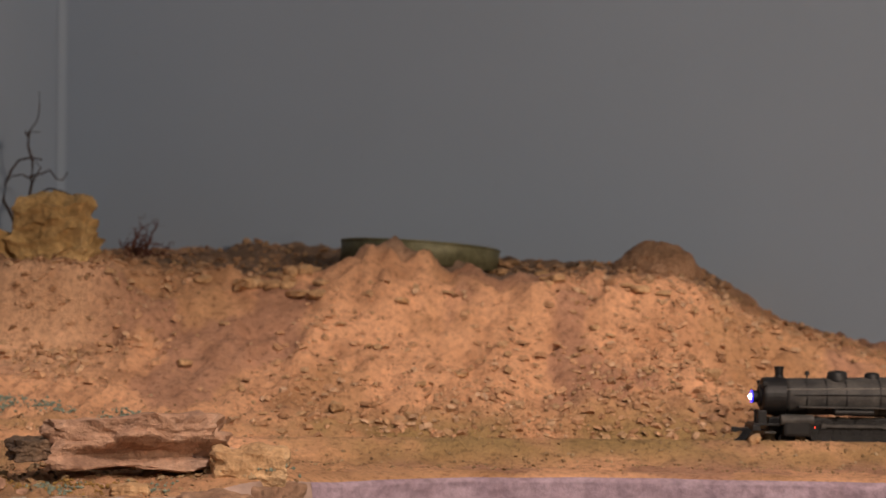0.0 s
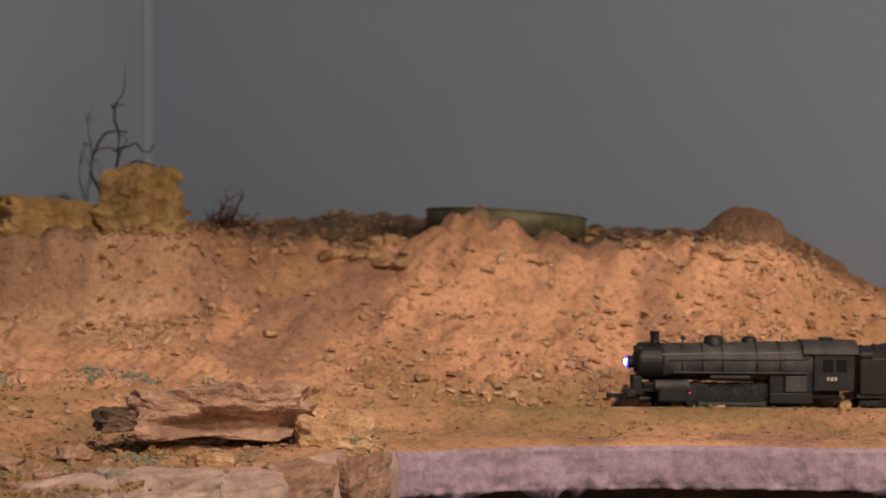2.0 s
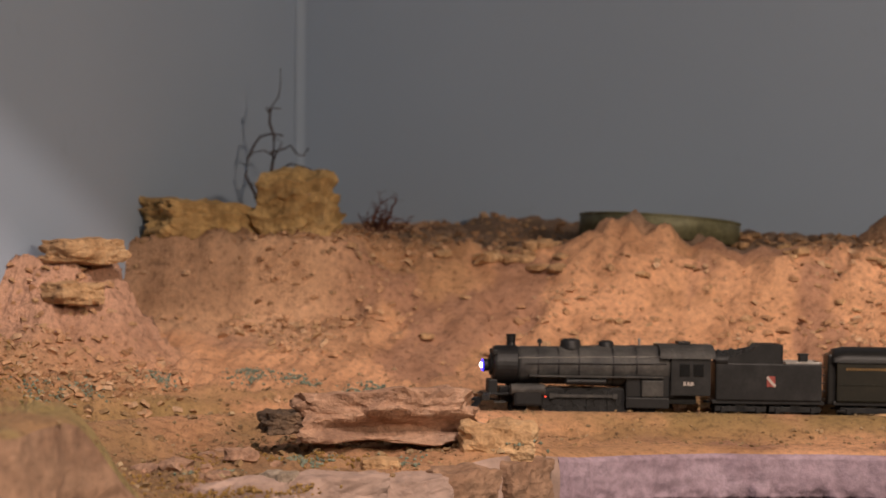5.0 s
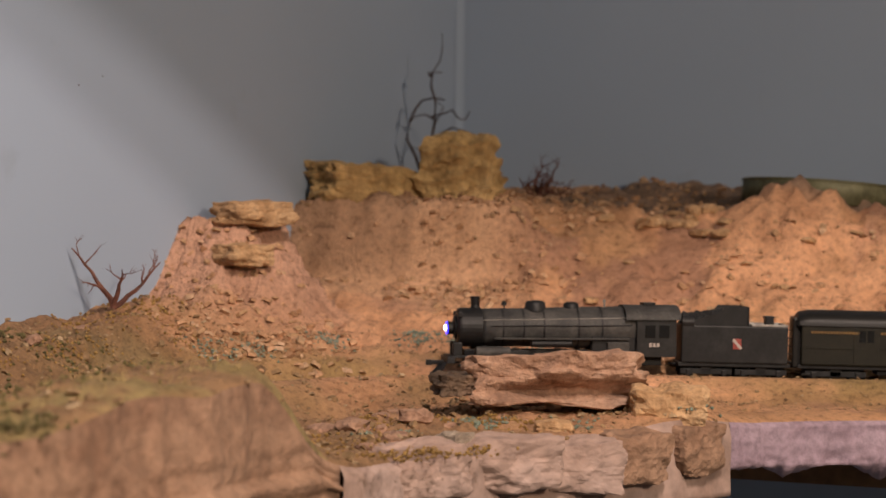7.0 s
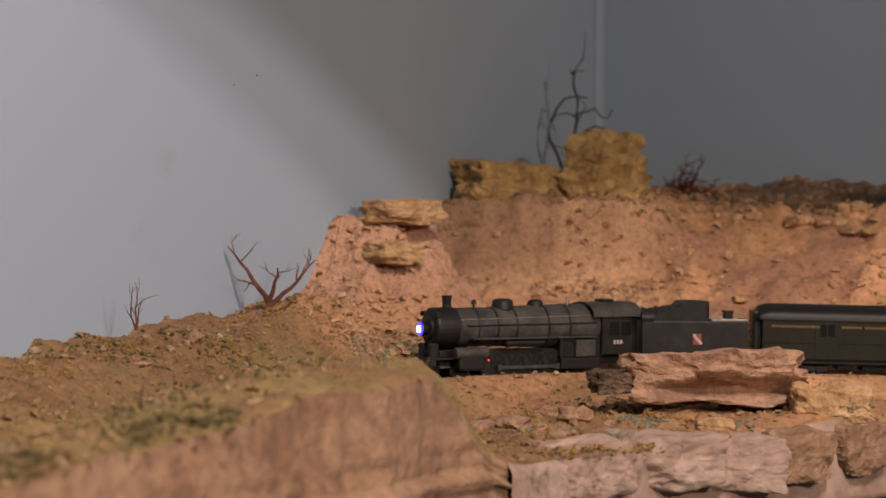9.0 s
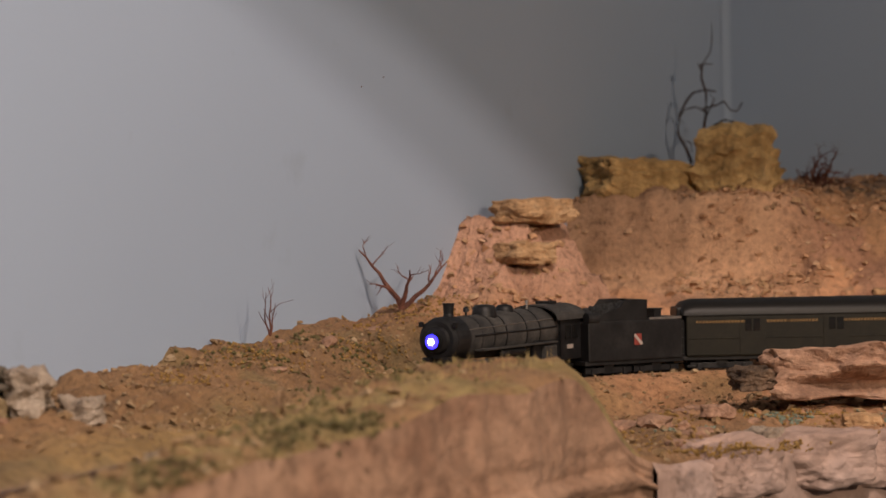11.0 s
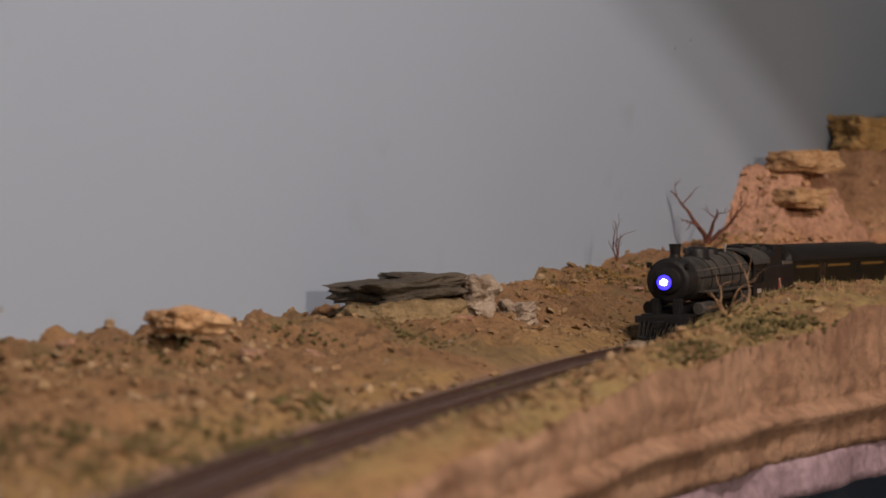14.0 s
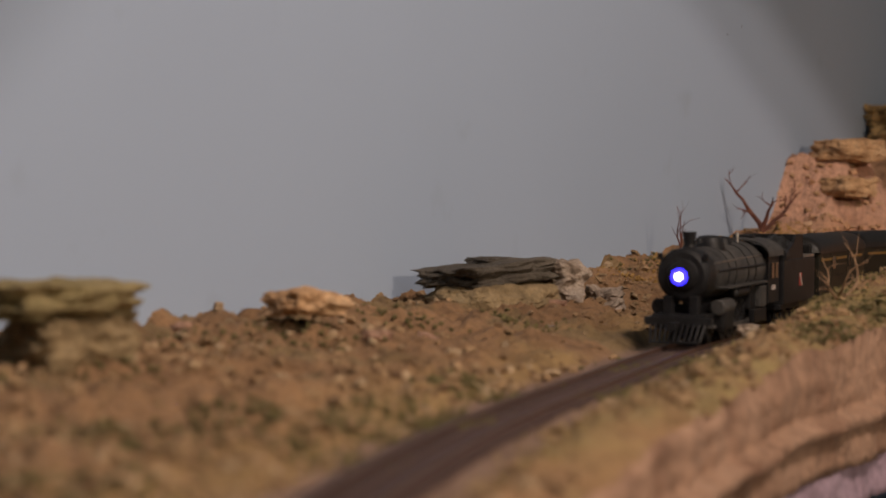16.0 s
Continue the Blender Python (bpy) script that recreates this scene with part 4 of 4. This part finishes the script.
tin_lid()


# ---------------------------------------------------------------- dead trees and twigs
def branch(bm, p, d, length, r, rng, depth, curl):
    pts, rad, n = [p], [r], 7
    for k in range(n):
        d = (d + Vector((rng.uniform(-1, 1), rng.uniform(-1, 1), rng.uniform(-.8, 1))) * curl).normalized()
        pts.append(pts[-1] + d * length / n)
        rad.append(r * (1 - .8 * (k + 1) / n))
    tube(bm, pts, rad, 5)
    if depth:
        for k in rng.sample(range(2, n), min(3, n - 2)):
            side = (d + Vector((rng.uniform(-1, 1), rng.uniform(-1, 1), rng.uniform(-.3, 1))) * 1.1).normalized()
            branch(bm, pts[k], side, length * rng.uniform(.3, .55), rad[k] * .7, rng, depth - 1, curl * 1.2)


def twig(name, u, v, z, height, r, seed, mat, label, limbs, depth=2, curl=.3):
    rng = random.Random(seed)
    root = tagged(new(name), label, "dead bush")
    root.matrix_world = pose(u, -v, RAIL + z)
    for x, y, zz, k in limbs:
        bm = bmesh.new()
        branch(bm, Vector((0, 0, 0)), Vector((x, y, zz)).normalized(), height * k, r, rng, depth, curl)
        part("limb", bm, mat, root)


def dead_tree():
    """A thin stem with a fork at its head, a limb that bends over to a hook, and small crooked limbs."""
    root = tagged(new("dead_tree"), "spindly dark dead tree behind the boulder", "dead bush")
    root.matrix_world = pose(.048, -.15, RAIL + .120)
    for name, r, pts in (
        ("stem", .0016, ((-.005, .0), (-.007, .05), (-.008, .07), (-.006, .09), (-.008, .102), (-.007, .114))),
        ("tip", .0006, ((-.007, .112), (-.001, .124), (.003, .136), (.002, .148))),
        ("limb", .0007, ((-.007, .110), (-.010, .114), (-.013, .115))),
        ("limb", .0007, ((-.007, .111), (-.004, .114), (-.001, .114))),
        ("hooked_limb", .0014, ((-.020, .030), (-.025, .042), (-.030, .056), (-.031, .072), (-.025, .083), (-.015, .090), (-.003, .092), (.006, .090))),
        ("limb", .0008, ((-.007, .074), (-.014, .078), (-.022, .076), (-.027, .070))),
        ("limb", .0009, ((-.007, .076), (.002, .079), (.010, .082), (.015, .074), (.022, .073), (.027, .080))),
        ("limb", .0007, ((-.006, .070), (.001, .075), (.002, .084), (.001, .088))),
        ("limb", .0009, ((.000, .060), (.012, .066), (.024, .063), (.034, .059), (.040, .055))),
        ("limb", .0006, ((-.028, .050), (-.022, .048), (-.018, .040))),
    ):
        rng = random.Random(len(pts) * 7 + int(r * 1e5))
        line = [Vector((x + rng.uniform(-.001, .001), rng.uniform(-.006, .006), z)) for x, z in pts]
        part(name, tube(bmesh.new(), line, [r * (1 - .55 * k / len(line)) for k in range(len(line))], 6), BARK, root)


dead_tree()
twig("tangled_brush", .146, .165, .122, .044, .0017, 9, RED_BARK, "tangled reddish brush beside the boulder", [(x, y, z, k) for x, y, z, k in ((1, 0, .3, 1), (.6, .5, .6, .9), (.2, -.4, 1, .8), (-.5, 0, .8, .8), (.9, -.4, .1, 1), (-.2, .5, .7, .7), (.5, 0, 1, .8), (.7, .2, .5, 1), (1, .2, .6, .8), (.8, -.3, .4, .9), (.3, 0, .9, .7), (1, -.1, .15, .8))], 3, .75)
twig("dry_vine", .150, .14, .130, .075, .0007, 19, RED_BARK, "thin dry vine lying on the bank", [(1, -.15, -.08, 1)], 1, .14)
twig("red_bush", .030, .63, .046, .048, .0021, 12, RED_BARK, "gnarled reddish-brown dead bush by the wall", [(-.35, -.3, .9, 1), (.55, .4, .8, .9), (.1, 0, 1, .6)], 2, .34)
twig("small_bush", .028, .775, .036, .028, .0007, 15, RED_BARK, "small bare twig bush by the wall", [(-.3, -.3, 1, 1), (.2, .1, 1, 1.1), (.0, .3, 1, .7)], 1, .3)
twig("track_bush", .235, 1.06, .018, .034, .0010, 22, STRAW_BARK, "bare twisted twig beside the track", [(-.3, -.1, 1, 1), (.3, .1, 1, 1.2), (.2, -.5, .6, .8), (-.5, .3, .5, .9)], 1, .45)


def nail(v, z):
    bm = lathe(bmesh.new(), [(-.003, .0003), (.0002, .0003), (.0003, .0006), (.0005, .0006), (.0006, .0003)], Matrix(), 10)
    ob = finish("nail", bm, RAIL_STEEL)
    ob.matrix_world = pose(.0, -v, RAIL + z)
    tagged(ob, "small dark nail head in the backdrop wall", "nail", "nails in the wall")


nail(.628, .191)
nail(.60, .199)


# ---------------------------------------------------------------- loose stones, gravel and scatter
def chip(rng, size):
    """Corners of a flat, angular chip of stone."""
    n = rng.randint(4, 6)
    pts = []
    for k in range(n):
        a = 2 * math.pi * k / n + rng.uniform(-.4, .4)
        r = size * rng.uniform(.6, 1.1)
        pts.append((r * math.cos(a), r * .75 * math.sin(a)))
    return n, pts


def chips(name, places, mat, label, seed):
    rng = random.Random(seed)
    verts, faces = [], []
    for u, v, z, size in places:
        n, pts = chip(rng, size)
        m = Matrix.Translation((u, -v, RAIL + z)) @ Euler((rng.uniform(-.3, .95), rng.uniform(-.5, .5), rng.uniform(0, 6.3))).to_matrix().to_4x4()
        t = size * rng.uniform(.13, .34)
        b = len(verts)
        for h, k in ((-t, 1.0), (t, rng.uniform(.6, .9))):
            verts += [tuple(m @ Vector((x * k, y * k, h))) for x, y in pts]
        faces.append(tuple(b + k for k in range(n))[::-1])
        faces.append(tuple(b + n + k for k in range(n)))
        faces += [(b + k, b + (k + 1) % n, b + n + (k + 1) % n, b + n + k) for k in range(n)]
    return tagged(from_arrays(name, verts, faces, mat), label, "gravel", kind="stuff")


def scatter(count, seed, keep, sizes):
    """Places on the ground where keep(u, v, distance to the track) allows it."""
    r = np.random.RandomState(seed)
    i, j = r.randint(0, GU.shape[0], count * 6), r.randint(0, int(GU.shape[1]), count * 6)
    u, v, z = GU[i, j], GV[i, j], GH[i, j]
    ok = keep(u, v, DIST[i, j], FRONT[i, j], r.rand(len(u)))
    u, v, z = u[ok][:count], v[ok][:count], z[ok][:count]
    s = sizes[0] * (sizes[1] / sizes[0]) ** (r.rand(len(u)) ** 1.9)
    return list(zip(u.tolist(), v.tolist(), (z + s * .25).tolist(), s.tolist()))


DIST, FRONT = near_track(GU, GV)
patchy = lambda u, v, s: fbm(u, v, 12, s)
chips("gravel", scatter(23000, 1, lambda u, v, d, f, q: (u < .95) & (v < .62) & (d > .026) & ~f & (q < .35 + 1.5 * patchy(u, v, 5)), (.0009, .0062)), GRAVEL, "angular orange stone chips on the bank", 1)
chips("ballast", scatter(10000, 2, lambda u, v, d, f, q: (u < .95) & (d < .09) & (d > .014) & (v < 1.0) & (q < .5), (.0006, .0026)), DULL_GRAVEL, "fine brown ballast beside the track", 2)
chips("rubble", scatter(11000, 3, lambda u, v, d, f, q: (v > .55) & (d > .022) & (q < .4 + 1.2 * patchy(u, v, 9)), (.0007, .0048)), DULL_GRAVEL, "dull brown stone chips on the bank", 3)


def loose_stones():
    rng = random.Random(6)
    spots = [(rng.uniform(.2, .68), rng.uniform(.12, .36), rng.uniform(.005, .011)) for _ in range(46)]
    spots += [(.284 + rng.uniform(-.03, .03), .2 + rng.uniform(-.02, .02), rng.uniform(.009, .017)) for _ in range(14)]
    spots += [(rng.uniform(.03, .12), rng.uniform(.6, 1.6), rng.uniform(.006, .012)) for _ in range(14)]
    spots += [(rng.uniform(.22, .33), rng.uniform(.6, .80), rng.uniform(.006, .013)) for _ in range(16)]
    for n, (u, v, s) in enumerate(spots):
        mat, label = (TAN_STONE, "angular tan stone lying on the bank") if v < .5 else (SLAB_STONE, "brown angular stone lying on the bank")
        rock("stone", u, v, height_at(u, v) - s * .2, (s * rng.uniform(1.1, 1.9), s * rng.uniform(.9, 1.3), s * rng.uniform(.4, .8)), rng.uniform(0, 360), n + 100, mat, label, tilt=rng.uniform(-25, 15), group="loose stones", sub=2, boxy=.7, facet=.3, fine=.05)


loose_stones()


def clumps(name, centres, mat, label, seed, grain=.0016, per=60, spread=.014):
    """Crumbs of coloured foam in patches."""
    rng = random.Random(seed)
    verts, faces = [], []
    for cu, cv in centres:
        us = np.array([rng.gauss(cu, spread) for _ in range(per)])
        vs = np.array([rng.gauss(cv, spread) for _ in range(per)])
        hs = ground_height(us, vs)[0]
        for u, v, h in zip(us, vs, hs):
            if u < .004 or v < .004:
                continue
            b, s = len(verts), grain * rng.uniform(.5, 1.5)
            for dx, dy, dz in ((1, 0, 0), (0, 1, 0), (-1, 0, 0), (0, -1, 0), (0, 0, 1), (0, 0, -1)):
                verts.append((u + s * dx * rng.uniform(.6, 1.3), -v + s * dy * rng.uniform(.6, 1.3), RAIL + h + s * .4 + s * dz * rng.uniform(.5, 1.1)))
            faces += [(b + i, b + j, b + k) for i, j, k in ((0, 1, 4), (1, 2, 4), (2, 3, 4), (3, 0, 4), (1, 0, 5), (2, 1, 5), (3, 2, 5), (0, 3, 5))]
    return tagged(from_arrays(name, verts, faces, mat), label, "scatter", kind="stuff")


rs = random.Random(31)
clumps("teal_scatter", [(.10, .56), (.16, .44), (.19, .43), (.24, .42), (.30, .66), (.35, .64), (.40, .585), (.27, .72), (.09, .60), (.12, .50)], TEAL, "teal foam scatter on the ground", 1, grain=.0011, per=150, spread=.008)
clumps("ochre_scatter", [(rs.uniform(.02, .1), rs.uniform(.56, .9)) for _ in range(14)] + [(rs.uniform(.24, .34), rs.uniform(.6, .84)) for _ in range(9)], OCHRE, "ochre foam scatter on the ground", 2, grain=.0010, per=110, spread=.012)
clumps("olive_scatter", [(rs.uniform(.02, .11), rs.uniform(.62, 1.7)) for _ in range(24)] + [(rs.uniform(.2, .28), rs.uniform(.86, 1.7)) for _ in range(34)], MOSS, "olive foam scatter on the ground", 3, grain=.0013, per=85, spread=.012)


def dry_grass():
    """Short dry blades along the near side of the track."""
    rng = random.Random(8)
    verts, faces = [], []
    n = 1500
    us, vs = [], []
    for _ in range(n):
        v = rng.uniform(.86, 1.75)
        c = np.interp(v, EDGE[:, 1][11:], EDGE[:, 0][11:]) - rng.uniform(.012, .085)
        us.append(c)
        vs.append(v)
    us, vs = np.array(us), np.array(vs)
    d, f = near_track(us, vs)
    hs = ground_height(us, vs)[0]
    for u, v, h, dd in zip(us, vs, hs, d):
        if dd < .019:
            continue
        a, L, w = rng.uniform(0, 6.3), rng.uniform(.002, .006), .00025
        tip = (u + rng.uniform(-.5, .5) * L, -v + rng.uniform(-.5, .5) * L, RAIL + h + L)
        b = len(verts)
        for k in range(3):
            verts.append((u + w * math.cos(a + k * 2.1), -v + w * math.sin(a + k * 2.1), RAIL + h - .0005))
        verts.append(tip)
        faces += [(b, b + 1, b + 3), (b + 1, b + 2, b + 3), (b + 2, b, b + 3)]
    tagged(from_arrays("dry_grass", verts, faces, STRAW), "short dry straw grass beside the track", "grass", kind="stuff")


dry_grass()


# ---------------------------------------------------------------- what moves
MILES = [(0, .87), (1.5, .983), (3, 1.089), (5.5, 1.261), (7, 1.365), (8, 1.425), (10.5, 1.606), (12, 1.718), (13, 1.786), (14, 1.866), (15, 1.948), (16, 2.023)]


def mileage(t):
    ts, ss = [m[0] for m in MILES], [m[1] for m in MILES]
    return float(np.interp(t, ts, ss))


def vehicle_pose(s, front, rear):
    """The pose of a vehicle whose nose stands at mileage s and whose bogies sit front and rear behind it."""
    a, b = on_track(s - front), on_track(s - rear)
    d = (a - b) / np.hypot(*(a - b))
    nose = a + d * front
    za, zb = float(grade(a[0])), float(grade(b[0]))
    climb = (za - zb) / (rear - front)
    return Matrix.Translation((nose[0], -nose[1], RAIL + za + climb * front)) @ Matrix.Rotation(math.atan2(-d[1], d[0]), 4, "Z") @ Matrix.Rotation(-climb, 4, "Y")


def motions():
    times = [k * .5 for k in range(33)]
    behind_loco = (ENGINE - .006) * TRAIN
    behind_tender = behind_loco + (TENDER + .002) * TEND_LONG
    behind_coach = behind_tender + (COACH + .001) * COACH_LONG
    for ob, behind, front, rear in ((LOCO, 0, .03 * TRAIN, .10 * TRAIN), (TEND, behind_loco, .02 * TEND_LONG, .064 * TEND_LONG),
                                    (CAR, behind_tender, .03 * COACH_LONG, (COACH - .03) * COACH_LONG), (CAR_B, behind_coach, .03 * COACH_LONG, (COACH - .03) * COACH_LONG)):
        walk(ob, [(t, vehicle_pose(mileage(t) - behind, front, rear)) for t in times])
    r = .0088  # a driver's radius, before the train's scale
    ticks = [k * .16 for k in range(101)]
    for ob, kind in DRIVERS:
        rows = []
        for t in ticks:
            a = (mileage(t) - mileage(0)) / (r * TRAIN)
            if kind != r:
                rows.append((t, Matrix.Translation((ROD_R * math.sin(a), kind * .0112, r + ROD_R * math.cos(a)))))
        if kind == r:
            place = ob.location.copy()
            rows = [(t, Matrix.Translation(place) @ Matrix.Rotation((mileage(t) - mileage(0)) / (r * TRAIN), 4, "Y")) for t in ticks]
        walk(ob, rows)


motions()
